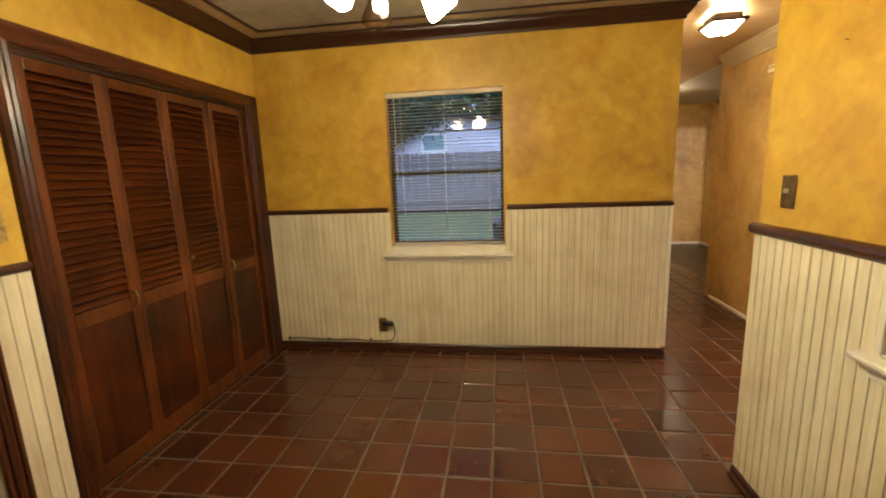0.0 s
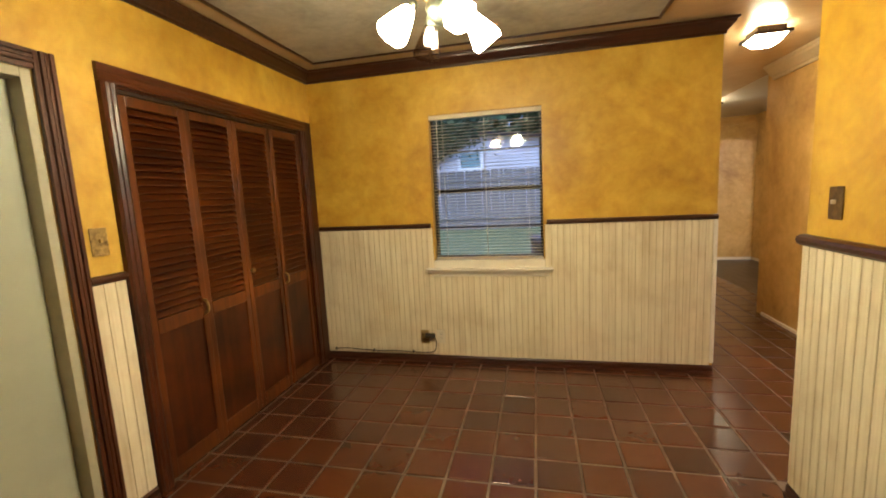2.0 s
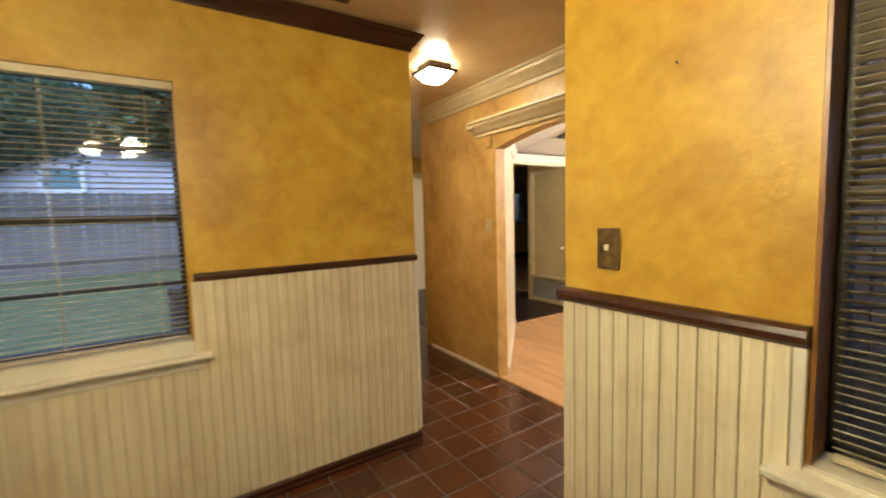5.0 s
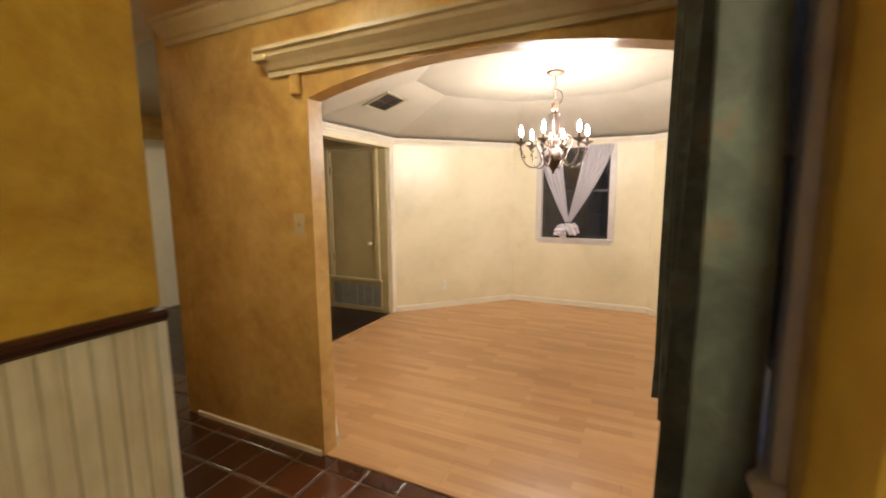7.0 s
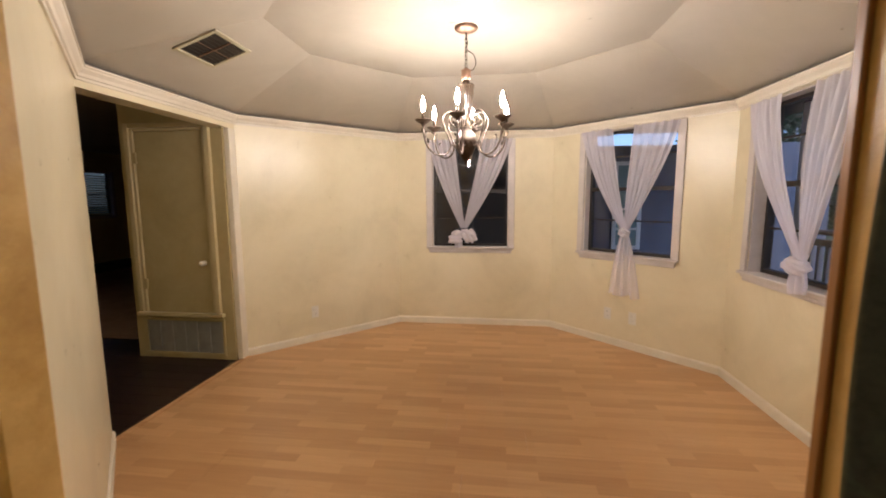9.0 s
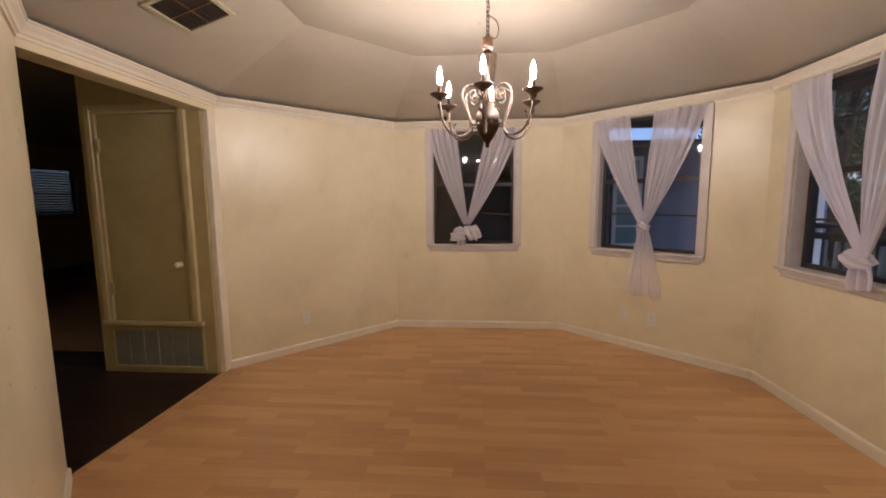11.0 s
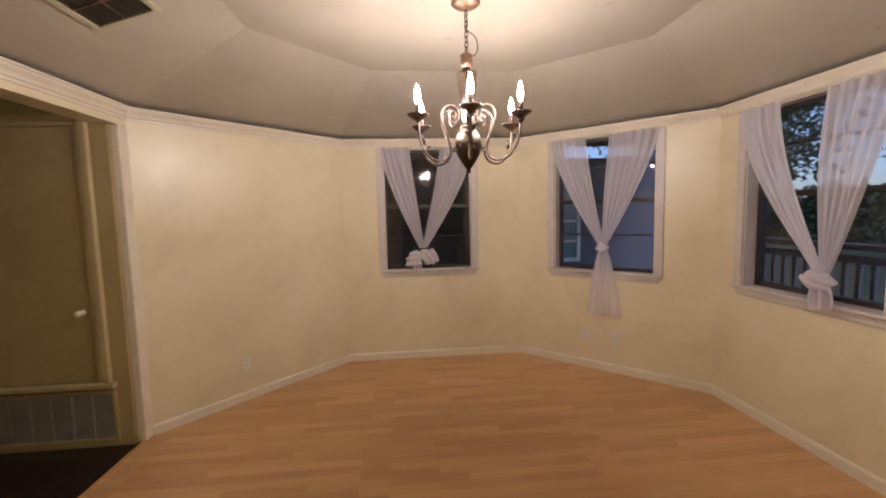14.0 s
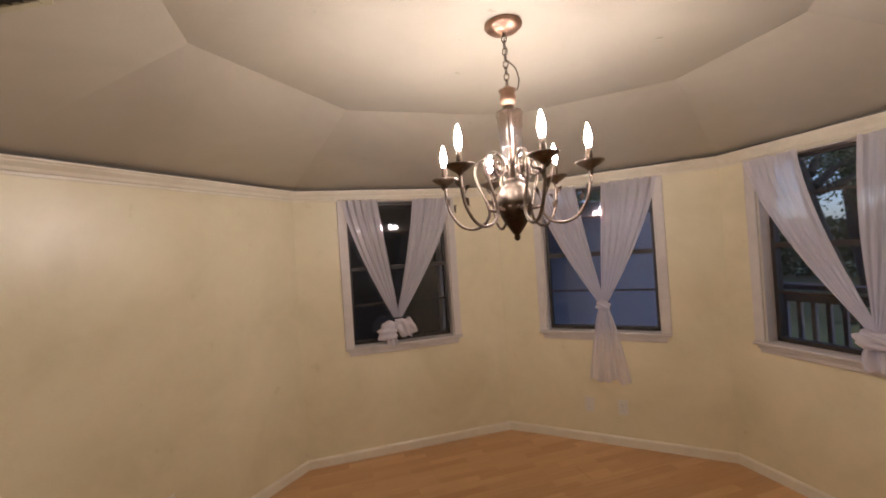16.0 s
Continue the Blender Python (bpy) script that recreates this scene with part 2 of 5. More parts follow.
FANMETAL = metal("greenish_grey_metal", (0.20, 0.21, 0.16), 0.4, (0.06, 0.06, 0.045))
BRONZEFRAME = mottled("dark_bronze_window_frame", (0.018, 0.014, 0.012), (0.028, 0.022, 0.018), (0.04, 0.03, 0.025), 12, (0.4, 0.55), 0.05)
GLASS, SHEER = pane_glass("pane_glass", (0.93, 0.95, 0.97), 0.02), sheer_cloth()


# half-transparent dark sheet, added only to dim daylight in the back window
def dim_sheet():
    m = bpy.data.materials.new("dark_dimming_film")
    m.use_nodes = True
    n, l = m.node_tree.nodes, m.node_tree.links
    p, t, x = n["Principled BSDF"], n.new("ShaderNodeBsdfTransparent"), n.new("ShaderNodeMixShader")
    p.inputs["Base Color"].default_value = (0.03, 0.03, 0.035, 1)
    p.inputs["Roughness"].default_value = 0.7
    x.inputs[0].default_value = 0.72
    for a, b in ((t.outputs[0], x.inputs[1]), (p.outputs[0], x.inputs[2]), (x.outputs[0], n["Material Output"].inputs[0])):
        l.new(a, b)
    return m


DIMSHEET = dim_sheet()
SLAT = mottled("ivory_vinyl_slat", (0.50, 0.42, 0.26), (0.58, 0.5, 0.33), (0.64, 0.56, 0.4), 9, (0.35, 0.5), 0.05)
IVORY = mottled("ivory_plastic", (0.6, 0.54, 0.40), (0.68, 0.62, 0.48), (0.72, 0.66, 0.52), 12, (0.3, 0.4), 0.05)
WHITEPLASTIC = mottled("white_plastic", (0.68, 0.65, 0.58), (0.74, 0.71, 0.64), (0.78, 0.75, 0.68), 12, (0.25, 0.35), 0.03)
BLACK = mat("black_rubber", (0.012, 0.011, 0.010), 0.5)[0]
GRILLE = mottled("greyed_grille_paint", (0.26, 0.25, 0.23), (0.34, 0.33, 0.30), (0.4, 0.39, 0.36), 14, (0.4, 0.6), 0.1)
# near-black for vents, beds and coil, and for the crown's painted shadow line
DUCT_SHADOW_DARK = mat("duct_and_shadow_dark", (0.03, 0.022, 0.016), 0.6)[0]
FANBULB = glow("lit_tulip_glass", FAN_TINT, FAN_GLOW)
DIMBULB = glow("dim_bulb", FAN_TINT, FAN_GLOW * 0.05)
HALLGLASS = glow("lit_hall_glass", HALL_TINT, HALL_GLOW)
FARGLASS = glow("lit_far_hall_glass", HALL_TINT, HALL_GLOW * 1.9)
CANDLE = glow("lit_candle_bulb", CANDLE_TINT, CANDLE_GLOW)
CLEARGLASS = pane_glass("clear_ribbed_glass", (0.80, 0.73, 0.68), 0.12)


def green_damask():
    m, n, l, b = mat("dark_green_damask", rough=0.55)
    v = position(n, l, 1.0)
    leaf = noise_of(n, l, v, 9.0, 3, 0.55, 0.5)
    weave = noise_of(n, l, v, 60, 3)
    c = ramp(n, l, leaf, [(0.42, (0.05, 0.06, 0.048)), (0.56, (0.075, 0.092, 0.073)), (0.64, (0.125, 0.155, 0.125)), (0.70, (0.18, 0.14, 0.09))])
    c = mix(n, l, 0.3, c, ramp(n, l, weave, [(0.3, (0.045, 0.048, 0.038)), (0.7, (0.14, 0.145, 0.115))]))
    l.new(c, b.inputs["Base Color"])
    b.inputs["Sheen Weight"].default_value = 0.3
    bump(n, l, b, noise_of(n, l, v, 260, 2), 0.2, 0.002)
    return m


DAMASK = green_damask()
GRASS = mottled("lawn", (0.035, 0.06, 0.02), (0.07, 0.10, 0.035), (0.13, 0.14, 0.06), 1.6, (0.8, 1.0), 0.8, 30, 0.5)
FENCEWOOD = wood("weathered_grey_fence_wood", (0.10, 0.09, 0.08), (0.26, 0.24, 0.22), 0.8, "z", 0.5)
SIDING = siding_paint("pale_siding_paint", (0.62, 0.60, 0.62))
WHITE = siding_paint("white_outside_paint", (0.82, 0.82, 0.82))
SIDEBLUE = siding_paint("grey_blue_siding_paint", (0.10, 0.11, 0.16))
RAILBLUE = siding_paint("dark_grey_blue_rail_paint", (0.075, 0.082, 0.115))
# pale cyan base colour paints the sky's reflection into far panes
HOUSEPANE = mat("far_pane_painted_sky_reflection", (0.22, 0.34, 0.36), 0.15)[0]
# dark casing paint; on the porch wall it stands in for shade
SIDEDARK = siding_paint("dark_casing_and_wall_shade_paint", (0.045, 0.045, 0.05))
BRICK = mottled("dark_brown_brick", (0.09, 0.06, 0.05), (0.13, 0.085, 0.07), (0.17, 0.115, 0.095), 9, (0.7, 0.9), 0.4, 60)
SHINGLE = mottled("dark_roof_shingle", (0.012, 0.011, 0.011), (0.020, 0.018, 0.017), (0.03, 0.027, 0.025), 3, (0.8, 0.95), 0.5, 40)
BARK = wood("dark_bark", (0.02, 0.016, 0.012), (0.06, 0.05, 0.04), 0.9, "z", 0.4, 0.6)
LEAF = mottled("dark_green_leaves", (0.02, 0.04, 0.012), (0.045, 0.08, 0.025), (0.08, 0.12, 0.045), 4, (0.5, 0.7), 0.1)


# ---- mesh helpers ----
def box(bm, lo, hi, bev=0.0, m=None):
    vs = [bm.verts.new((x, y, z)) for x in (lo[0], hi[0]) for y in (lo[1], hi[1]) for z in (lo[2], hi[2])]
    fs = [bm.faces.new([vs[k] for k in q]) for q in ((0, 1, 3, 2), (4, 6, 7, 5), (0, 4, 5, 1), (2, 3, 7, 6), (0, 2, 6, 4), (1, 5, 7, 3))]
    if bev:
        es = list({e for f in fs for e in f.edges})
        r = bmesh.ops.bevel(bm, geom=es, offset=bev, segments=2, affect="EDGES", profile=0.5)
        vs = list({v for f in r["faces"] for v in f.verts} | {v for v in vs if v.is_valid})
    if m is not None:
        bmesh.ops.transform(bm, matrix=m, verts=vs)
    return bm


def boxes(*items, bev=0.0, m=None):
    bm = bmesh.new()
    for lo, hi in items:
        box(bm, lo, hi, bev, m)
    return bm


def extrude_profile(bm, profile, p0, p1, side, caps=True):
    """Sweep a profile of (out, up) points from p0 to p1; out points along side (level)."""
    p0, p1, side = Vector(p0), Vector(p1), Vector(side)
    rings = [[bm.verts.new(p + side * a + Vector((0, 0, b))) for a, b in profile] for p in (p0, p1)]
    k = len(profile)
    for j in range(k):
        bm.faces.new((rings[0][j], rings[0][(j + 1) % k], rings[1][(j + 1) % k], rings[1][j]))
    if caps:
        bm.faces.new(rings[0][::-1])
        bm.faces.new(rings[1])
    bmesh.ops.recalc_face_normals(bm, faces=bm.faces)
    return bm


def run_profile(profile, pts, sides, mitre=True):
    """Sweep a profile along a level polyline; sides[k] is the outward side at each point (already mitred)."""
    bm = bmesh.new()
    rings = [[bm.verts.new(Vector(p) + Vector(s) * a + Vector((0, 0, b))) for a, b in profile] for p, s in zip(pts, sides)]
    k = len(profile)
    for r0, r1 in zip(rings, rings[1:]):
        for j in range(k):
            bm.faces.new((r0[j], r0[(j + 1) % k], r1[(j + 1) % k], r1[j]))
    bm.faces.new(rings[0][::-1])
    bm.faces.new(rings[-1])
    bmesh.ops.recalc_face_normals(bm, faces=bm.faces)
    return bm


def lathe(profile, centre=(0, 0, 0), seg=20, bm=None):
    bm = bm or bmesh.new()
    c = Vector(centre)
    rings = []
    for r, z in profile:
        if r < 1e-5:
            rings.append([bm.verts.new(c + Vector((0, 0, z)))])
        else:
            rings.append([bm.verts.new(c + Vector((r * math.cos(2 * math.pi * k / seg), r * math.sin(2 * math.pi * k / seg), z))) for k in range(seg)])
    for a, b in zip(rings, rings[1:]):
        for k in range(seg):
            q = [a[k % len(a)], a[(k + 1) % len(a)], b[(k + 1) % len(b)], b[k % len(b)]]
            q = list(dict.fromkeys(q))
            if len(q) > 2:
                bm.faces.new(q)
    for f in bm.faces:
        f.smooth = True
    return bm


def tube(pts, radius, seg=8, bm=None, taper=None):
    bm = bm or bmesh.new()
    pts = [Vector(p) for p in pts]
    rings, up = [], None
    for k, p in enumerate(pts):
        d = (pts[min(k + 1, len(pts) - 1)] - pts[max(k - 1, 0)]).normalized()
        up = Vector((0.13, 0.31, 0.94)) if up is None else up
        a = d.cross(up).normalized()
        up = a.cross(d).normalized()
        r = radius * (taper(k / (len(pts) - 1)) if taper else 1)
        rings.append([bm.verts.new(p + a * r * math.cos(2 * math.pi * j / seg) + up * r * math.sin(2 * math.pi * j / seg)) for j in range(seg)])
    for r0, r1 in zip(rings, rings[1:]):
        for j in range(seg):
            bm.faces.new((r0[j], r0[(j + 1) % seg], r1[(j + 1) % seg], r1[j])).smooth = True
    bm.faces.new(rings[0][::-1])
    bm.faces.new(rings[-1])
    return bm


def sheet(fn, nu, nv, bm=None):
    bm = bm or bmesh.new()
    g = [[bm.verts.new(fn(i / nu, j / nv)) for i in range(nu + 1)] for j in range(nv + 1)]
    for j in range(nv):
        for i in range(nu):
            bm.faces.new((g[j][i], g[j][i + 1], g[j + 1][i + 1], g[j + 1][i])).smooth = True
    return bm


def smooth_path(pts, per=8):
    """Catmull-Rom through the points."""
    p = [Vector(q) for q in pts]
    p = [p[0] * 2 - p[1]] + p + [p[-1] * 2 - p[-2]]
    out = []
    for k in range(1, len(p) - 2):
        for s in range(per):
            t = s / per
            a, b, c, d = p[k - 1], p[k], p[k + 1], p[k + 2]
            out.append(0.5 * (2 * b + (c - a) * t + (2 * a - 5 * b + 4 * c - d) * t * t + (3 * b - a - 3 * c + d) * t ** 3))
    return out + [p[-2]]


def root_of(ob):
    while ob.parent:
        ob = ob.parent
    return ob


def thing(name, base, label, category, group="", kind=""):
    ob = new(name)
    ob.empty_display_size = 0.1
    ob.location = base
    return tagged(ob, label, category, group, kind)


def solid(name, bm, material, label="", category="", group="", kind=""):
    """One mesh as a top-level thing."""
    me = bpy.data.meshes.new(name)
    bm.to_mesh(me)
    bm.free()
    me.materials.append(material)
    return tagged(new(name, me), label, category, group, kind)


def part(name, bm, material, parent, label=""):
    """A bmesh in world coordinates becomes one mesh object under a thing or a part."""
    me = bpy.data.meshes.new(name)
    bm.transform(Matrix.Translation(-root_of(parent).location))
    bm.to_mesh(me)
    bm.free()
    me.materials.append(material)
    ob = new(name, me)
    ob.parent = parent
    return tagged(ob, label)


def piece(name, mesh, parent, place):
    """An object of its own on a shared mesh."""
    ob = new(name, mesh)
    ob.parent = parent
    ob.matrix_basis = Matrix.Translation(-root_of(parent).location) @ place
    return ob


def mesh_of(name, bm, material):
    me = bpy.data.meshes.new(name)
    bm.to_mesh(me)
    bm.free()
    me.materials.append(material)
    return me


def along(p0, p1):
    """Local frame of a wall: u from p0 to p1, v to the right of that, z up."""
    d = (Vector(p1) - Vector(p0)).to_3d().normalized()
    v = Vector((d.y, -d.x, 0))
    return Matrix(((d.x, v.x, 0, p0[0]), (d.y, v.y, 0, p0[1]), (0, 0, 1, 0), (0, 0, 0, 1)))


def wall(name, p0, p1, z0, z1, thick, material, openings=(), label="", kind="structure"):
    """Face along p0 to p1, thickness to the right of that way; openings are (u0, u1, z0, z1)."""
    m = along(p0, p1)
    length = (Vector(p1) - Vector(p0)).length
    us = sorted({0.0, length, *(min(max(u, 0.0), length) for o in openings for u in o[:2])})
    zs = sorted({z0, z1, *(min(max(z, z0), z1) for o in openings for z in o[2:])})
    bm, made = bmesh.new(), {}

    def vert(u, z):
        return made.setdefault((u, z), None) or made.update({(u, z): bm.verts.new(m @ Vector((u, 0, z)))}) or made[(u, z)]

    for ua, ub in zip(us, us[1:]):
        for za, zb in zip(zs, zs[1:]):
            cu, cz = (ua + ub) / 2, (za + zb) / 2
            if not any(o[0] < cu < o[1] and o[2] < cz < o[3] for o in openings):
                bm.faces.new([vert(*q) for q in ((ua, za), (ub, za), (ub, zb), (ua, zb))])
    r = bmesh.ops.extrude_face_region(bm, geom=bm.faces[:])
    moved = [q for q in r["geom"] if isinstance(q, bmesh.types.BMVert)]
    bmesh.ops.translate(bm, verts=moved, vec=m.to_3x3() @ Vector((0, thick, 0)))
    bmesh.ops.recalc_face_normals(bm, faces=bm.faces)
    return solid(name, bm, material, label, "wall", kind=kind)


# ---- plan ----
H = 2.40                      # nook and hall ceiling
XW, XE, YN, YS = -1.63, 1.21, 3.35, -1.6
XA = 2.37                     # hall face of the arch wall
NEAR_END, FAR_WALL = 1.37, 8.15
OCT = [(6.09, 3.80), (6.09, 2.15), (4.97, 1.00), (3.58, 1.00), (2.47, 2.14), (2.472, 3.778), (3.62, 4.90), (4.93, 4.90)]
FLAT = [(5.13, 3.43), (5.13, 2.44), (4.52, 1.80), (3.92, 1.80), (3.28, 2.44), (3.28, 3.43), (3.92, 4.02), (4.50, 4.02)]
DZ, FZ = 2.075, 2.36           # dining wall top and flat ceiling

# ---- floors and ground ----
solid("floor_nook", boxes(((XW - 0.1, YS, -0.12), (NEAR_END, YN, -0.004)), ((NEAR_END, 2.05, -0.12), (2.42, FAR_WALL, -0.004)), ((2.42, 4.82, -0.12), (2.62, FAR_WALL, -0.004))), GROUT, "worn grout bed under brown clay floor tiles", "floor", kind="structure")
solid("floor_dining", boxes(((2.42, 0.9, -0.12), (6.2, 4.93, -0.012))), GROUT, "sub-floor under light oak laminate", "floor", kind="structure")
solid("floor_living", boxes(((2.62, 4.94, -0.12), (5.245, FAR_WALL, -0.012))), DUCT_SHADOW_DARK, "dark bed under dark wooden floor planks", "floor", kind="structure")
solid("floor_carpet", boxes(((5.245, 4.94, -0.12), (11.5, 11.2, -0.002))), CARPET, "beige pink carpet in the unlit back room", "carpet", kind="structure")


def ground():
    def at(u, v):
        x, y = -70 + 140 * u, -60 + 140 * v
        rise = max(0, min(1, (y - 5) / 9)) * 0.42
        return Vector((x, y, -0.25 + rise + 0.03 * noise.noise(Vector((x * 0.4, y * 0.4, 0)))))
    return solid("ground", sheet(at, 90, 90), GRASS, "patchy dusk-lit lawn around the house", "lawn", kind="structure")


ground()

# ---- nook walls ----
NWIN = (-0.635, 0.225, 0.845, 1.975)     # x0, x1, z0, z1
EWIN = (0.55, 1.497, 0.85, 2.0)          # y0, y1, z0, z1
CLO = (1.725, 3.17, 0.0, 1.915)            # closet opening y0, y1, z
WDOOR = (0.58, 1.418, 0.0, 1.895)
wall("wall_north", (XW - 0.12, YN), (NEAR_END, YN), 0, H, -0.15, GOLD, [(NWIN[0] - XW + 0.12, NWIN[1] - XW + 0.12, NWIN[2], NWIN[3])], "mottled gold faux-plaster wall above cream wainscot")
wall("wall_west", (XW, YS), (XW, YN), 0, H, -0.12, GOLD, [(WDOOR[0] - YS, WDOOR[1] - YS, 0, WDOOR[3]), (CLO[0] - YS, CLO[1] - YS, 0, CLO[3])], "mottled gold wall with louvred closet and door")
wall("wall_east", (XE, YS), (XE, 2.10), 0, H, 0.16, GOLD, [(EWIN[0] - YS, EWIN[1] - YS, EWIN[2], EWIN[3])], "mottled gold wall with window and light switch")
wall("wall_south", (XW - 0.12, YS), (XE + 0.16, YS), 0, H, 0.12, GOLD, (), "plain gold wall behind the walker")
SWIN = (1.45, 2.0, 1.03, 2.0)
wall("wall_hall_south", (XE + 0.16, 2.10), (XA + 0.1, 2.10), 0, H, 0.14, HALL_GOLD, [(SWIN[0] - XE - 0.16, SWIN[1] - XE - 0.16, SWIN[2], SWIN[3])], "tan gold wall with curtained window")
wall("wall_hall_west", (NEAR_END, YN + 0.15), (NEAR_END, FAR_WALL), 0, H, -0.15, HALL_GOLD, (), "tan gold faux-plaster hall wall")
wall("wall_hall_end", (NEAR_END - 0.15, FAR_WALL), (3.76, FAR_WALL), 0, H, -0.15, HALL_GOLD, (), "tan gold faux-plaster wall at the hall's end")
solid("wall_hall_column", boxes(((3.76, 7.84, 0), (3.91, FAR_WALL + 0.15, H))), HALL_GOLD, "tan gold stub wall beside the hall", "wall", kind="structure")
solid("wall_living_block", boxes(((3.76, 7.74, 0), (5.2, 7.837, 2.12))), CREAM, "plain cream wall beyond the hall", "wall", kind="structure")
solid("wall_living_header", boxes(((3.76, 7.73, 2.123), (5.2, 7.837, H))), HALL_GOLD, "tan gold band above the cream wall", "wall", kind="structure")
solid("wall_back_west", boxes(((5.05, 7.84, 0), (5.2, 11.2, H))), CREAM, "unlit cream back room wall", "wall", kind="structure")
BWIN = (8.7, 9.9, 1.05, 2.0)
wall("wall_back_north", (5.05, 11.2), (11.5, 11.2), 0, H, -0.15, CREAM, [(BWIN[0] - 5.05, BWIN[1] - 5.05, BWIN[2], BWIN[3])], "unlit cream back room wall with blinded window")
solid("wall_back_east", boxes(((11.5, 4.8, 0), (11.65, 11.35, H))), CREAM, "unlit back room wall", "wall", kind="structure")
solid("wall_back_south", boxes(((4.97, 4.94, 0), (11.65, 5.05, H))), CREAM, "unlit back room wall", "wall", kind="structure")


def arch_wall():
    """Wall between hall and dining room with a flat segmental arch."""
    y0, y1, spring, rise, k = 2.15, 3.775, 1.885, 0.10, 24
    outline = [(2.10, 0), (y0, 0)]
    for j in range(k + 1):
        f = j / k
        outline.append((y0 + (y1 - y0) * f, spring + rise * (1 - (2 * f - 1) ** 2)))
    outline += [(y1, 0), (4.82, 0), (4.82, H), (2.10, H)]
    bm = bmesh.new()
    a, b = ([bm.verts.new((x, y, z)) for y, z in outline] for x in (XA, XA + 0.10))
    bm.faces.new(a)
    bm.faces.new(b[::-1])
    for j in range(len(outline)):
        q = (j + 1) % len(outline)
        bm.faces.new((a[j], a[q], b[q], b[j]))
    bmesh.ops.recalc_face_normals(bm, faces=bm.faces)
    return solid("wall_arch", bm, HALL_GOLD, "tan gold wall with a wide low arch", "wall", kind="structure")


arch_wall()
solid("wall_arch_return", boxes(((XA, 4.823, 0), (3.38, 4.93, H))), HALL_GOLD, "tan gold wall behind the dining room", "wall", kind="structure")

# ---- dining room walls (inner faces run clockwise, thickness outward) ----
T = 0.14
A_WIN, B_WIN, C_WIN = 0.79, 0.79, 0.80     # clear widths


def oct_wall(name, k, material=CREAM, openings=(), label="plain cream painted dining room wall"):
    a, b = OCT[k], OCT[(k + 1) % 8]
    return wall(name, a, b, 0, DZ, -T, material, openings, label)


def side(k):
    a, b = Vector(OCT[k]), Vector(OCT[(k + 1) % 8])
    return (b - a).length


A_U = (OCT[0][1] - 3.42, OCT[0][1] - 2.604)
B_MID = 0.786
oct_wall("wall_dining_east", 0, openings=[(A_U[0], A_U[1], 0.855, 1.99)], label="cream wall with sheer-curtained window")
oct_wall("wall_dining_south_east", 1, openings=[(B_MID - 0.412, B_MID + 0.412, 0.855, 1.99)], label="cream wall with sheer-curtained window")
C_U = (OCT[2][0] - 4.735, OCT[2][0] - 3.91)
oct_wall("wall_dining_south", 2, openings=[(C_U[0], C_U[1], 0.855, 1.99)], label="cream wall with sheer-curtained window")
oct_wall("wall_dining_south_west", 3)
oct_wall("wall_dining_north_west", 5)
oct_wall("wall_dining_north_east", 7)
oct_wall("wall_dining_north", 6, openings=[(0, side(6), 0, 1.955)], label="cream header over the opening to the living room")


# ---- ceilings and roof ----
def slab(name, lo, hi, material, label):
    return solid(name, boxes((lo, hi)), material, label, "ceiling", kind="structure")


slab("ceiling_nook", (XW - 0.12, YS, H), (NEAR_END + 0.06, YN + 0.15, H + 0.1), TANCEIL, "tan glazed nook ceiling")
slab("ceiling_hall", (NEAR_END + 0.06, 1.9, H), (2.47, FAR_WALL + 0.15, H + 0.1), TANCEIL, "glossy tan hall ceiling")
slab("ceiling_living", (2.47, 4.9, H), (11.65, 11.35, H + 0.1), TAUPE, "unlit living room ceiling")
slab("ceiling_panel", (-1.45, 0.27, H - 0.004), (0.94, 3.17, H - 0.0005), CLOUD, "cloudy grey painted ceiling panel")


def tray():
    bm = bmesh.new()
    lo = [bm.verts.new((x, y, DZ)) for x, y in OCT]
    hi = [bm.verts.new((x, y, FZ)) for x, y in FLAT]
    for k in range(8):
        bm.faces.new((lo[k], lo[(k + 1) % 8], hi[(k + 1) % 8], hi[k]))
    bm.faces.new(hi)
    top = [bm.verts.new((x, y, FZ + 0.15)) for x, y in OCT]
    for k in range(8):
        bm.faces.new((lo[k], top[k], top[(k + 1) % 8], lo[(k + 1) % 8]))
    bm.faces.new(top[::-1])
    return solid("ceiling_dining", bm, TAUPE, "taupe tray ceiling with sloped sides", "ceiling", kind="structure")


tray()
solid("roof", boxes(((XW - 0.6, YS - 0.6, 2.53), (1.4, YN + 0.85, 2.62)), ((1.1, 1.9, 2.53), (11.9, 11.7, 2.62)), ((2.2, 0.7, 2.54), (6.4, 4.9, 2.63))), SHINGLE, "dark roof deck over the house", "roof", kind="structure")


# ---- trim ----
def mitres(pts, closed):
    out, k = [], len(pts)
    for j in range(k):
        ns = []
        for a, b in (((j - 1) % k, j), (j, (j + 1) % k)):
            if not closed and (a > b or b == 0):
                continue
            d = (Vector(pts[b]) - Vector(pts[a])).normalized()
            ns.append(Vector((d.y, -d.x)))
        v = ns[0] if len(ns) == 1 else (ns[0] + ns[1]) / (1 + ns[0].dot(ns[1]))
        out.append((v.x, v.y, 0))
    return out


def run_trim(name, pts, z, profile, material, label, closed=False):
    sides = mitres(pts, closed)
    p = [(x, y, z) for x, y in pts]
    if closed:
        p, sides = p + p[:1], sides + sides[:1]
    return solid(name, run_profile(profile, p, sides), material, label, "trim", kind="structure")


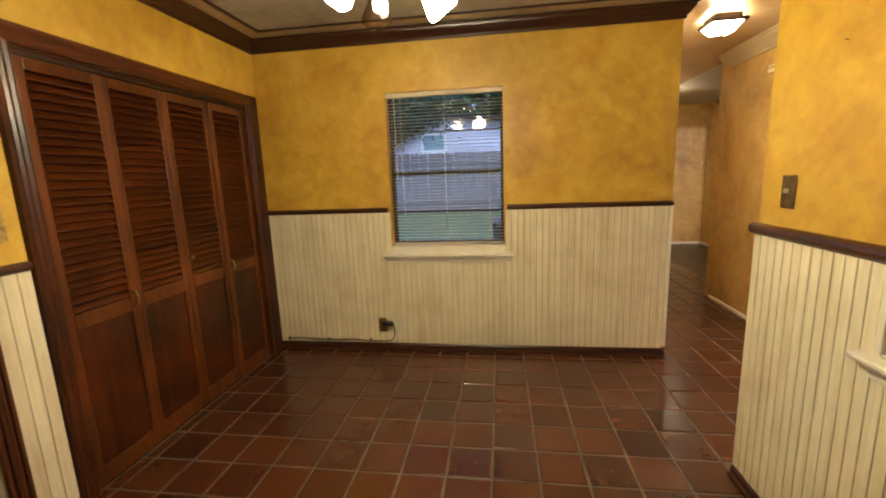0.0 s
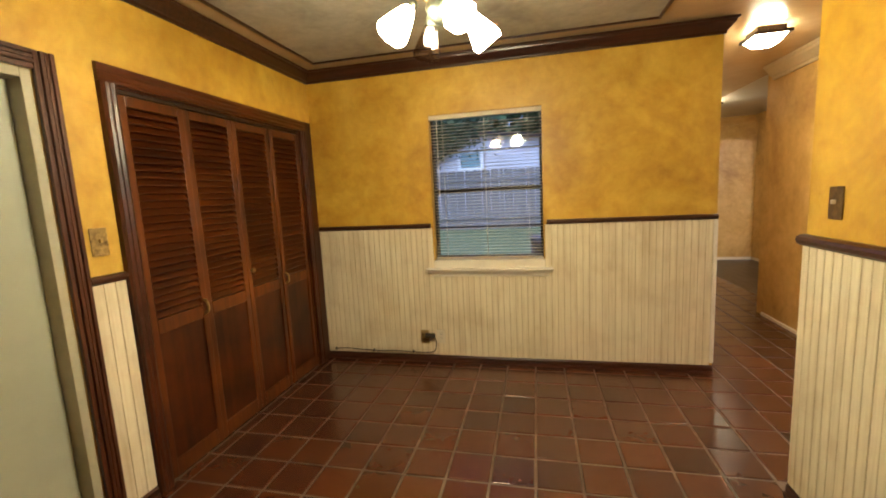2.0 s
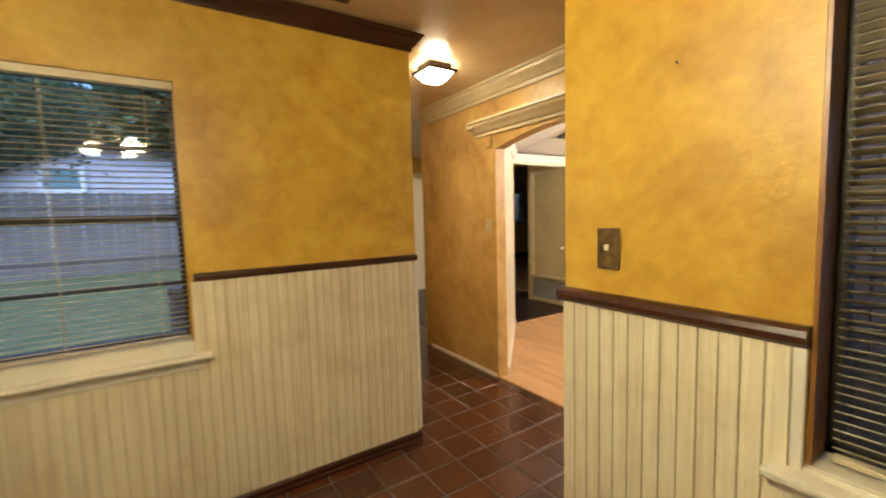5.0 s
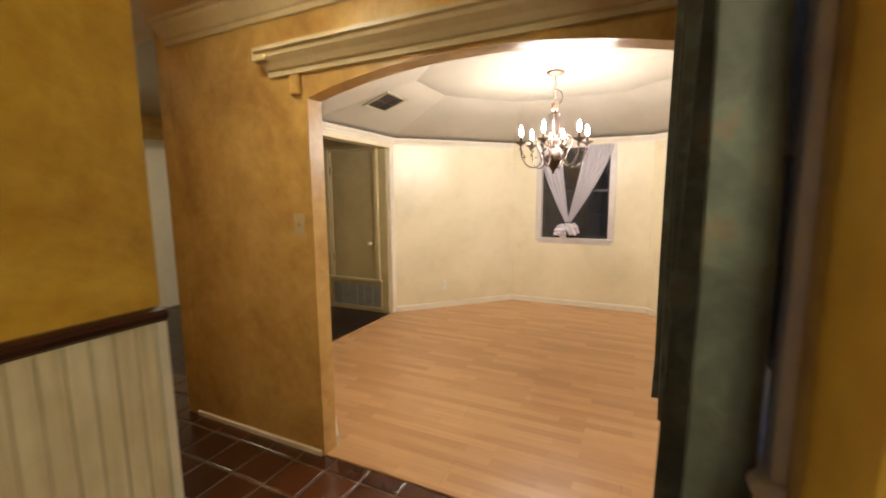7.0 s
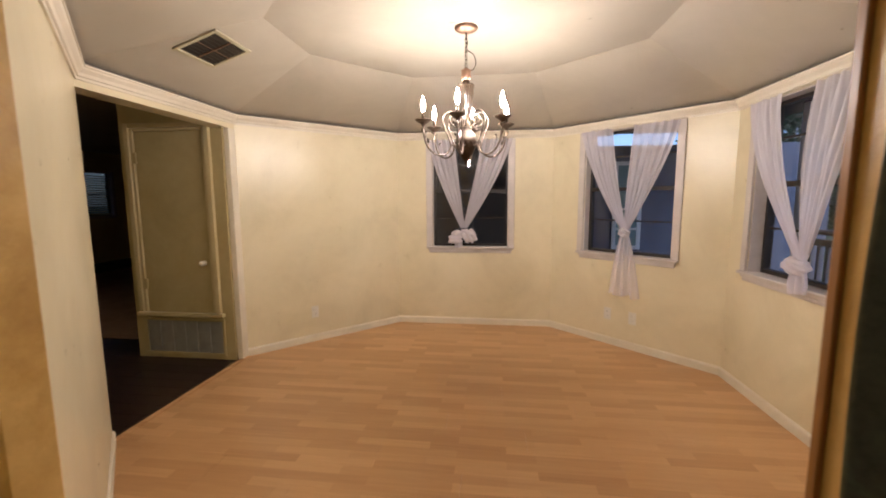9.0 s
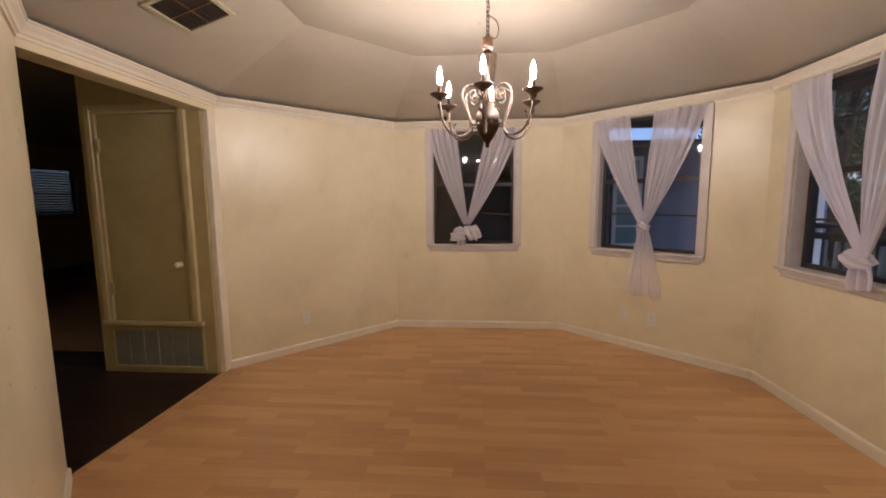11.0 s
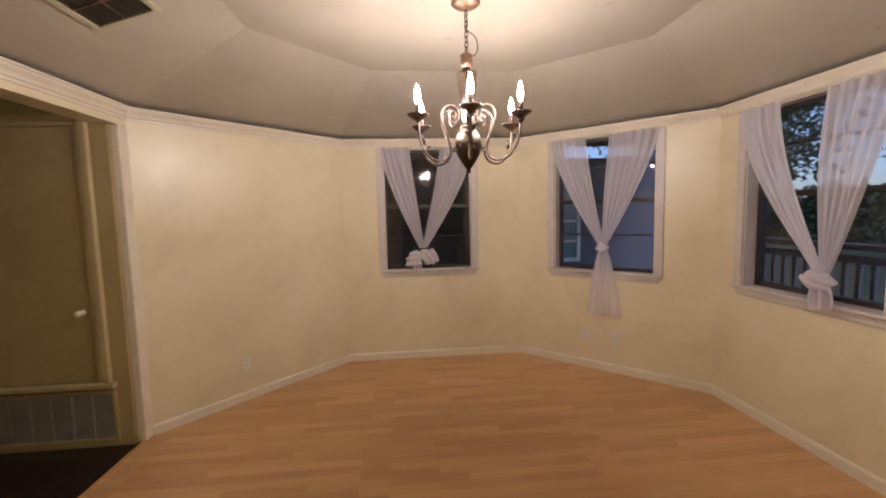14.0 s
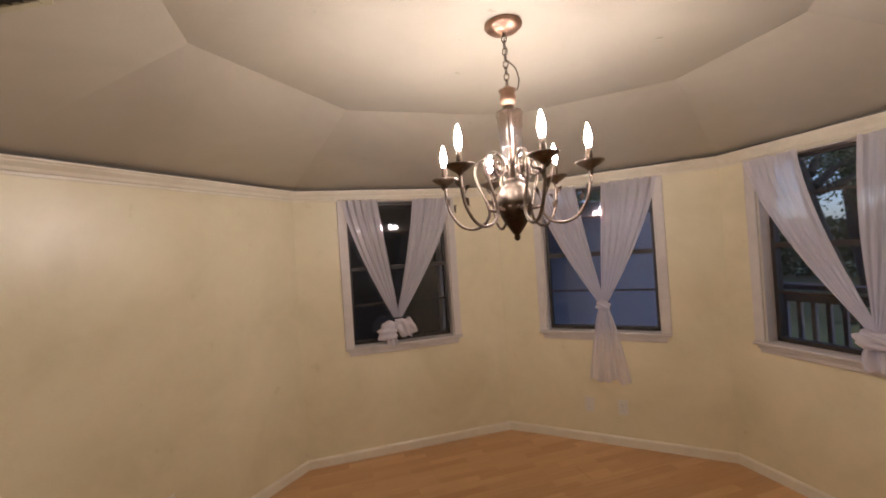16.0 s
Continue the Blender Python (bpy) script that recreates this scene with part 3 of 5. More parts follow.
CROWN = [(0, 0), (0.012, 0), (0.014, 0.018), (0.022, 0.022), (0.035, 0.04), (0.052, 0.058), (0.056, 0.072), (0.066, 0.075), (0.066, 0.088), (0, 0.088)]
DCROWN = [(0, 0), (0.010, 0), (0.012, 0.014), (0.020, 0.018), (0.026, 0.034), (0.042, 0.052), (0.046, 0.062), (0.052, 0.064), (0.052, 0.074), (0, 0.074)]
BASE = [(0, 0), (0.014, 0), (0.014, 0.055), (0.009, 0.064), (0, 0.068)]
DBASE = [(0, 0), (0.026, 0), (0.026, 0.016), (0.017, 0.021), (0.017, 0.048), (0.010, 0.056), (0, 0.060)]
RAIL = [(0, 0), (0.016, 0), (0.026, 0.008), (0.030, 0.020), (0.026, 0.030), (0.014, 0.036), (0, 0.036)]

run_trim("trim_dining_crown", OCT, 1.993, DCROWN, TRIM, "cream crown moulding around the dining room", True)
# thin dark strip that paints in the shade line over the crown moulding
run_trim("trim_shadow_line", OCT, 2.0675, [(0, 0), (0.048, 0), (0.048, 0.006), (0, 0.006)], DUCT_SHADOW_DARK, "dark strip painting the shadow line above the cream crown moulding", True)
run_trim("baseboard_dining", [OCT[k] for k in (7, 0, 1, 2, 3, 4)], 0, BASE, TRIM, "cream dining room baseboard")
run_trim("baseboard_dining_north_west", [OCT[5], OCT[6]], 0, BASE, TRIM, "cream dining room baseboard")
run_trim("trim_nook_crown", [(XW, YS), (XW, YN), (NEAR_END, YN), (NEAR_END, YN + 0.15)], H - 0.10, CROWN, DARKWOOD, "dark stained crown moulding")
run_trim("trim_hall_crown", [(XA, 4.82), (XA, 2.10)], H - 0.125, [(a * 1.5, b * 1.42) for a, b in CROWN], HALLTRIM, "tan cream crown moulding in the hall")
run_trim("trim_hall_end_crown", [(NEAR_END, FAR_WALL), (3.76, FAR_WALL), (3.76, 7.74)], H - 0.125, [(a * 1.5, b * 1.42) for a, b in CROWN], HALL_GOLD, "tan crown moulding at the hall's end")
run_trim("baseboard_arch_wall", [(2.62, 4.823), (XA, 4.823), (XA, 3.79)][1:], 0, [(0, 0), (0.012, 0), (0.012, 0.025), (0, 0.03)], TRIM, "thin cream baseboard in the hall")
run_trim("baseboard_hall_end", [(NEAR_END, FAR_WALL), (3.76, FAR_WALL), (3.76, 7.75)], 0, [(0, 0), (0.012, 0), (0.012, 0.04), (0, 0.045)], TRIM, "thin cream baseboard at the hall's end")
run_trim("baseboard_north", [(XW, YN), (NEAR_END, YN)], 0, DBASE, DARKWOOD, "dark stained baseboard under the wainscot")
run_trim("baseboard_east", [(XE, 2.10), (XE, YS)], 0, DBASE, DARKWOOD, "dark stained baseboard under the wainscot")
run_trim("baseboard_west", [(XW, 1.492), (XW, 1.642)], 0, DBASE, DARKWOOD, "dark stained baseboard under the wainscot")
run_trim("rail_north", [(XW, YN), (NWIN[0] - 0.015, YN)], 1.108, RAIL, DARKWOOD, "dark stained chair rail")
run_trim("rail_north_beside_window", [(NWIN[1] + 0.015, YN), (NEAR_END, YN)], 1.108, RAIL, DARKWOOD, "dark stained chair rail")
run_trim("rail_east", [(XE, 2.112), (XE, 1.497)], 1.094, [(a * 1.1, b * 1.2) for a, b in RAIL], DARKWOOD, "dark stained chair rail with worn edge")
run_trim("rail_west", [(XW, 1.49), (XW, 1.643)], 1.062, RAIL, DARKWOOD, "dark stained chair rail")
solid("trim_north_corner", boxes(((NEAR_END - 0.022, YN - 0.016, 0.078), (NEAR_END + 0.004, YN - 0.0005, 1.106)), bev=0.004), TRIM, "cream corner bead of the wainscot", "trim", kind="structure")
for n, pts in (("north", ((-1.46, 3.16), (0.95, 3.18))), ("south", ((-1.46, 0.26), (0.95, 0.28))), ("west", ((-1.46, 0.281), (-1.44, 3.159))), ("east", ((0.93, 0.281), (0.95, 3.159)))):
    (a, b), (c, d) = pts
    solid("trim_ceiling_" + n, boxes(((a, b, H - 0.016), (c, d, H - 0.0042)), bev=0.003), DARKWOOD, "thin dark moulding round the grey ceiling panel", "trim", kind="structure")
solid("trim_threshold_arch", boxes(((XA + 0.01, 2.165, -0.002), (XA + 0.055, 3.77, 0.007)), bev=0.003), LAMINATE, "light wooden threshold strip under the arch", "trim", kind="structure")
solid("trim_threshold_living", boxes(((3.62, 4.885, -0.002), (4.93, 4.925, 0.007)), bev=0.003), LAMINATE, "light wooden threshold strip at the opening", "trim", kind="structure")
solid("trim_opening_post", boxes(((4.85, 4.897, 0), (4.934, 4.946, 1.954)), bev=0.006), TRIM, "cream painted edge of the opening", "trim", kind="structure")


solid("trim_arch_bead", boxes(((XA + 0.085, 2.1505, 0.0), (XA + 0.107, 2.162, 1.885)), bev=0.003), REVEALWOOD, "worn brown wooden bead on the arch edge", "trim", kind="structure")


def arch_cornice():
    """Shelf-like cornice over the arch with a small bracket at its end."""
    t = thing("arch_cornice", (XA, 3.0, 2.0), "tan painted cornice over the wide arch", "cornice", kind="structure")
    bm = run_profile([(a * 1.7, b * 1.3) for a, b in CROWN], [(XA, 4.0, 2.0), (XA, 2.12, 2.0)], [(-1, 0, 0), (-1, 0, 0)])
    part("moulding", bm, HALLTRIM, t)
    part("bracket", boxes(((XA - 0.03, 3.80, 1.90), (XA - 0.0005, 3.86, 1.999)), bev=0.012), HALL_GOLD, t)
    part("return_block", boxes(((XA - 0.095, 3.94, 2.06), (XA - 0.0005, 4.03, 2.112)), bev=0.008), HALLTRIM, t)


arch_cornice()


# ---- wainscot ----
def wainscot(name, p0, p1, z0, z1, label):
    """Backing in the groove colour with separate beaded boards in front; room to the right of p0 to p1."""
    m = along(p0, p1)
    length = (Vector(p1) - Vector(p0)).length
    t = thing(name, (*p0, z0), label, "wainscot", kind="structure")
    part("backing", boxes(((0, 0.0005, z0), (length, 0.0082, z1)), m=m), GROOVE, t)
    n = max(1, round(length / 0.0445))
    w = length / n
    bm = boxes(((0.0015, 0.0054, z0), (w - 0.0017, 0.013, z1)), bev=0.0024)
    board = mesh_of("beadboard", bm, BEAD)
    for k in range(n):
        piece("beadboard", board, t, m @ Matrix.Translation((k * w, random.uniform(-0.0008, 0.0008), 0)))


wainscot("wainscot_north_a", (XW, YN), (NWIN[0] - 0.002, YN), 0.061, 1.108, "cream antiqued beadboard wainscot")
wainscot("wainscot_north_b", (NWIN[0] - 0.002, YN), (NWIN[1] + 0.002, YN), 0.061, NWIN[2] - 0.004, "cream antiqued beadboard under the window")
wainscot("wainscot_north_c", (NWIN[1] + 0.002, YN), (NEAR_END - 0.022, YN), 0.061, 1.108, "cream antiqued beadboard wainscot")
wainscot("wainscot_east_a", (XE, 2.10), (XE, 1.522), 0.061, 1.094, "cream antiqued beadboard wainscot")
solid("trim_window_edge", boxes(((XE - 0.017, 1.4985, 0.842), (XE - 0.0005, 1.5205, 1.093)), bev=0.003), TRIM, "worn cream strip between wainscot and window", "trim", kind="structure")
wainscot("wainscot_east_b", (XE, 1.522), (XE, 0.45), 0.061, 0.845, "cream antiqued beadboard under the window")
wainscot("wainscot_west", (XW, 1.492), (XW, 1.643), 0.061, 1.062, "narrow cream antiqued beadboard strip")


# ---- windows ----
def window(name, m, u0, u1, z0, z1, depth, label, bars, casing=0.062, trim=GREYTRIM, stool=True, liner=None, drop=0.0, nose=0.042):
    """Sash window in an opening; local u along the wall, v into the room, glass set back by depth."""
    o = m @ Vector(((u0 + u1) / 2, 0, z0))
    t = thing(name, o, label, "window", kind="structure")
    g = -depth
    fr = boxes(((u0, g - 0.03, z0), (u0 + 0.028, g + 0.02, z1)), ((u1 - 0.028, g - 0.03, z0), (u1, g + 0.02, z1)), ((u0, g - 0.03, z0), (u1, g + 0.02, z0 + 0.03)), ((u0, g - 0.03, z1 - 0.03), (u1, g + 0.02, z1)), m=m)
    frame_ob = part("window_frame", fr, BRONZEFRAME, t, "dark bronze metal window frame")
    edges = [z0 + 0.03] + list(bars) + [z1 - 0.03]
    for z, fat in [(b, 0.018 if k == len(bars) // 2 else 0.007) for k, b in enumerate(bars)]:
        part("muntin", boxes(((u0 + 0.028, g - 0.012, z - fat), (u1 - 0.028, g + (0.022 if fat > 0.01 else 0.008), z + fat)), bev=0.002, m=m), BRONZEFRAME, frame_ob)
    for a, b in zip(edges, edges[1:]):
        p = part("pane", boxes(((u0 + 0.02, g - 0.004, a), (u1 - 0.02, g, b)), m=m), GLASS, t, "clear reflecting glass pane")
        p.visible_shadow = False
    liner = liner or trim
    part("reveal", boxes(((u0 + 0.0005, g + 0.021, z0 + 0.0005), (u0 + 0.008, -0.001, z1 - 0.0005)), ((u1 - 0.008, g + 0.021, z0 + 0.0005), (u1 - 0.0005, -0.001, z1 - 0.0005)), ((u0 + 0.0005, g + 0.021, z1 - 0.008), (u1 - 0.0005, -0.001, z1 - 0.0005)), m=m), liner, t)
    if casing:
        c = casing
        for lo, hi in (((u0 - c, 0.0005, z0 - 0.01), (u0 - 0.001, 0.018, z1)), ((u1 + 0.001, 0.0005, z0 - 0.01), (u1 + c, 0.018, z1))):
            part("casing", boxes((lo, hi), bev=0.004, m=m), trim, t)
    if stool:
        e = max(casing, 0.06)
        zs = z0 - drop
        part("sill_board", boxes(((u0 + 0.0005, g + 0.021, z0 - 0.011), (u1 - 0.0005, 0.001, z0 + 0.004)), m=m), trim, t)
        sill = part("window_sill", boxes(((u0 - e, 0.001, zs - 0.014), (u1 + e, nose, zs + 0.006)), bev=0.006, m=m), trim, t)
        part("apron", boxes(((u0 - e + 0.02, 0.0008, zs - 0.035), (u1 + e - 0.02, nose * 0.6, zs - 0.0145)), ((u0 - e + 0.03, 0.0008, zs - 0.062), (u1 + e - 0.03, nose * 0.36, zs - 0.0352)), bev=0.005, m=m), trim, sill)
        if drop:
            part("stool_face", boxes(((u0, 0.001, zs + 0.0062), (u1, 0.016, z0 + 0.003)), bev=0.003, m=m), trim, sill)
    return t


MN = along((0, YN), (1, YN))
window("window_1", MN, NWIN[0], NWIN[1], NWIN[2], NWIN[3], 0.09, "dark bronze sash window in a gold wall", (1.10, 1.39, 1.69), 0.0, TRIM, True, GOLD, 0.064, 0.062)
ME = along((XE, 0), (XE, -1))
window("window_2", ME, -EWIN[1], -EWIN[0], EWIN[2], EWIN[3], 0.11, "dark bronze sash window with brown wooden reveal", (1.12, 1.40, 1.70), 0.0, TRIM, True, REVEALWOOD, 0.015, 0.058)
MS = Matrix(((1, 0, 0, 0), (0, 1, 0, 2.10), (0, 0, 1, 0), (0, 0, 0, 1)))
window("window_3", MS, SWIN[0], SWIN[1], SWIN[2], SWIN[3], 0.10, "hall window behind dark green curtains", (1.5,), 0.05, GREYTRIM, True)
BARS = (1.165, 1.455, 1.75)
WA, WB, WC = along(OCT[0], OCT[1]), along(OCT[1], OCT[2]), along(OCT[2], OCT[3])
window("window_4", WA, A_U[0], A_U[1], 0.855, 1.99, 0.10, "dark sash window with greyed white casing", BARS)
window("window_5", WB, B_MID - 0.412, B_MID + 0.412, 0.855, 1.99, 0.10, "dark sash window with greyed white casing", BARS)
window("window_6", WC, C_U[0], C_U[1], 0.855, 1.99, 0.10, "dark sash window with greyed white casing", BARS)
MB = along((0, 11.2), (1, 11.2))
back_window = window("window_7", MB, BWIN[0], BWIN[1], BWIN[2], BWIN[3], 0.10, "back room window with lowered blind", (1.5,), 0.05)
# added dimming sheet behind the glass, to darken the view outside
part("insect_screen", boxes(((BWIN[0] + 0.02, -0.142, BWIN[2] + 0.02), (BWIN[1] - 0.02, -0.1395, BWIN[3] - 0.02)), m=MB), DIMSHEET, back_window, "dark half-transparent sheet added to dim the window")


def blind(m, u0, u1, ztop, zbot, v, tilt, label, pitch=0.0235, wand=None):
    t = thing("window_blind", m @ Vector(((u0 + u1) / 2, v, ztop)), label, "blind")
    part("headrail", boxes(((u0, v - 0.018, ztop - 0.032), (u1, v + 0.02, ztop)), bev=0.003, m=m), SLAT, t)
    part("bottom_rail", boxes(((u0 + 0.004, v - 0.012, zbot), (u1 - 0.004, v + 0.012, zbot + 0.012)), bev=0.003, m=m), SLAT, t)
    w = u1 - u0 - 0.01
    bm = sheet(lambda a, b: Vector(((a - 0.5) * w, (b - 0.5) * 0.025, 0.0022 * (1 - (2 * b - 1) ** 2))), 1, 4)
    r = bmesh.ops.extrude_face_region(bm, geom=bm.faces[:])
    bmesh.ops.translate(bm, verts=[q for q in r["geom"] if isinstance(q, bmesh.types.BMVert)], vec=(0, 0, -0.0008))
    slat = mesh_of("slat", bm, SLAT)
    n = int((ztop - 0.04 - zbot - 0.02) / pitch)
    for k in range(n):
        z = zbot + 0.026 + k * pitch
        piece("slat", slat, t, m @ Matrix.Translation(((u0 + u1) / 2, v, z)) @ pose(0, 0, 0, tilt + random.uniform(-1.5, 1.5), random.uniform(-0.15, 0.15), 0))
    for f in (0.12, 0.5, 0.88):
        u = u0 + (u1 - u0) * f
        for dv in (-0.0135, 0.0135):
            part("ladder_cord", boxes(((u - 0.0012, v + dv - 0.0008, zbot + 0.01), (u + 0.0012, v + dv + 0.0008, ztop - 0.03)), m=m), SLAT, t)
    if wand:
        u, z = wand
        part("wand", tube([m @ Vector((u, v + 0.022, ztop - 0.03)), m @ Vector((u, v + 0.026, z))], 0.004, 6), IVORY, t)
    return t


blind(MN, NWIN[0] + 0.008, NWIN[1] - 0.008, NWIN[3] - 0.009, NWIN[2] + 0.012, -0.03, 2, "ivory slatted blind with opened slats in window", 0.0235, wand=(NWIN[0] + 0.07, 1.35))
blind(ME, -EWIN[1] + 0.025, -EWIN[0] - 0.01, EWIN[3] - 0.009, EWIN[2] + 0.012, -0.045, 22, "ivory slatted blind in brown wooden reveal", 0.0187, wand=(-EWIN[1] + 0.16, 1.45))
blind(MB, BWIN[0] + 0.01, BWIN[1] - 0.01, BWIN[3] - 0.01, BWIN[2] + 0.02, -0.03, -68, "ivory slatted blind in the back room", 0.05)


# ---- closet ----
def closet():
    y0, y1, zt = CLO[0], CLO[1], CLO[3]
    t = thing("bifold_closet", (XW, (y0 + y1) / 2, 0), "red-brown stained louvred bifold closet, shut", "closet")
    flute = [(0, 0.0005), (0, 0.016), (0.012, 0.021), (0.024, 0.017), (0.036, 0.021), (0.048, 0.017), (0.060, 0.022), (0.074, 0.022), (0.078, 0.0005)]

    def post(ya, flip, z1):
        bm = bmesh.new()
        rings = [[bm.verts.new((XW + b, ya + (-a if flip else a), z)) for a, b in flute] for z in (0, z1)]
        k = len(flute)
        for j in range(k):
            bm.faces.new((rings[0][j], rings[0][(j + 1) % k], rings[1][(j + 1) % k], rings[1][j]))
        bm.faces.new(rings[0])
        bm.faces.new(rings[1])
        bmesh.ops.recalc_face_normals(bm, faces=bm.faces)
        return bm

    part("side_casing", post(y0, True, zt), CLOSET, t)
    part("side_casing", post(y1, False, zt), CLOSET, t)
    bm = bmesh.new()
    rings = [[bm.verts.new((XW + b, y, zt + a)) for a, b in flute] for y in (y0 - 0.078, y1 + 0.078)]
    k = len(flute)
    for j in range(k):
        bm.faces.new((rings[0][j], rings[0][(j + 1) % k], rings[1][(j + 1) % k], rings[1][j]))
    bm.faces.new(rings[0])
    bm.faces.new(rings[1])
    bmesh.ops.recalc_face_normals(bm, faces=bm.faces)
    part("head_casing", bm, CLOSET_Y, t)
    part("jamb", boxes(((XW - 0.118, y0 + 0.0005, 0.0), (XW + 0.0, y0 + 0.012, zt)), ((XW - 0.118, y1 - 0.012, 0), (XW, y1 - 0.0005, zt)), ((XW - 0.118, y0 + 0.012, zt - 0.012), (XW, y1 - 0.012, zt - 0.0005))), CLOSET, t)
    part("scribe_strip", boxes(((XW + 0.0006, y1 + 0.0785, 0.0), (XW + 0.014, YN - 0.017, zt + 0.078)), bev=0.002), CLOSET, t)
    part("track", boxes(((XW - 0.05, y0 + 0.012, zt - 0.03), (XW - 0.01, y1 - 0.012, zt - 0.0125))), DARKIRON, t)
    part("floor_track", boxes(((XW - 0.008, y0 + 0.013, 0.0005), (XW + 0.002, y1 - 0.013, 0.006)), bev=0.002), GROUT, t, "dusty floor track")
    part("lining", boxes(((XW - 0.6, y0 - 0.1, 0), (XW - 0.56, y1 + 0.1, zt + 0.1)), ((XW - 0.56, y0 - 0.1, 0), (XW - 0.121, y0 - 0.06, zt + 0.1)), ((XW - 0.56, y1 + 0.06, 0), (XW - 0.121, y1 + 0.1, zt + 0.1)), ((XW - 0.56, y0 - 0.06, zt + 0.05), (XW - 0.121, y1 + 0.06, zt + 0.1)), ((XW - 0.56, y0 - 0.06, -0.02), (XW - 0.121, y1 + 0.06, 0.0))), DARKWOOD_Z, t)
    w = (y1 - y0 - 0.024) / 4
    bm = boxes(((-0.021, -(w - 0.076) / 2, -0.0032), (0.021, (w - 0.076) / 2, 0.0032)), bev=0.002)
    louvre = mesh_of("louvre", bm, CLOSET_Y)
    for k in range(4):
        a, b = y0 + 0.012 + k * w + 0.0015, y0 + 0.012 + (k + 1) * w - 0.0015
        kink = 0.006 if k in (0, 3) else 0.0
        x0, x1 = XW - 0.040 + kink, XW - 0.010 + kink
        s, ztop = 0.038, zt - 0.034
        bm = bmesh.new()
        for lo, hi in (((x0, a, 0.012), (x1, a + s, ztop)), ((x0, b - s, 0.012), (x1, b, ztop)), ((x0, a + s, 0.012), (x1, b - s, 0.10)), ((x0, a + s, 0.755), (x1, b - s, 0.83)), ((x0, a + s, ztop - 0.05), (x1, b - s, ztop))):
            box(bm, lo, hi, 0.004)
        leaf = part("leaf", bm, STILE, t, "louvred bifold leaf with a flat lower panel")
        part("panel", boxes(((x0 + 0.008, a + s - 0.003, 0.095), (x1 - 0.009, b - s + 0.003, 0.765)), bev=0.003), CLOSET, leaf)
        zz = 0.852
        while zz < ztop - 0.058:
            piece("louvre", louvre, leaf, Matrix.Translation(((x0 + x1) / 2, (a + b) / 2, zz)) @ pose(0, 0, 0, 0, 48 + random.uniform(-3, 3), 0))
            zz += 0.0355
        if k in (0, 2, 3):
            y = (b - 0.025) if k == 0 else (a + 0.025 if k == 2 else a + 0.025)
            if k == 2:
                c = (x1, y, 0.945)
                bm = lathe([(0.0, 0.034), (0.013, 0.032), (0.018, 0.023), (0.013, 0.014), (0.007, 0.009), (0.007, 0)], seg=12)
                bm.transform(Matrix.Translation(c) @ pose(0, 0, 0, 0, 90, 0))
                part("knob", bm, BRASS, leaf, "small brass knob")
            else:
                pts = smooth_path([(x1, y, 0.86), (x1 + 0.022, y, 0.845), (x1 + 0.026, y, 0.82), (x1 + 0.022, y, 0.795), (x1, y, 0.78)], 5)
                part("pull", tube(pts, 0.0075, 7), BRASS, leaf, "brass bow pull")


closet()


def west_door():
    y0, y1, zt = WDOOR[0], WDOOR[1], WDOOR[3]
    t = thing("door_1", (XW, (y0 + y1) / 2, 0), "pale flush door, shut, in dark fluted casing", "door", kind="structure")
    flutes = [(0.0, 0.018, 0.02), (0.02, 0.034, 0.026), (0.036, 0.05, 0.024), (0.052, 0.068, 0.028)]
    for sgn, y in ((1, y1 + 0.002), (-1, y0 - 0.002)):
        bm = bmesh.new()
        for a, b, d in flutes:
            box(bm, (XW + 0.0005, min(y + sgn * a, y + sgn * b), 0), (XW + d, max(y + sgn * a, y + sgn * b), zt + 0.07), 0.003)
        part("casing", bm, DARKWOOD_Z, t, "dark stained fluted casing")
    bm = bmesh.new()
    for a, b, d in flutes:
        box(bm, (XW + 0.0005, y0, zt + a), (XW + d, y1, zt + b), 0.003)
    part("casing", bm, DARKWOOD, t, "dark stained fluted casing")
    part("jamb", boxes(((XW - 0.118, y1 - 0.035, 0), (XW - 0.0, y1 - 0.0005, zt)), ((XW - 0.118, y0 + 0.0005, 0), (XW, y0 + 0.035, zt)), ((XW - 0.118, y0 + 0.035, zt - 0.035), (XW, y1 - 0.035, zt - 0.0005)), bev=0.003), DOORJAMB, t)
    part("leaf", boxes(((XW - 0.105, y0 + 0.038, 0.01), (XW - 0.065, y1 - 0.038, zt - 0.038)), bev=0.003), DOORWHITE, t, "pale grey-green flush door leaf")


west_door()


# ---- plates, outlets, switches ----
def switch_plate(m, u, z, material, label, size=(0.072, 0.118), toggle=IVORY):
    t = thing("light_switch", m @ Vector((u, 0.001, z)), label, "light switch")
    w, h = size
    pl = part("plate", boxes(((u - w / 2, 0.0008, z - h / 2), (u + w / 2, 0.006, z + h / 2)), bev=0.0025, m=m), material, t)
    part("toggle", boxes(((u - 0.005, 0.006, z - 0.004), (u + 0.005, 0.019, z + 0.012)), bev=0.0015, m=m), toggle, t)
    for dz in (-0.03, 0.03):
        part("screw", boxes(((u - 0.003, 0.006, z + dz - 0.003), (u + 0.003, 0.0072, z + dz + 0.003)), bev=0.0008, m=m), material, pl)
    return t


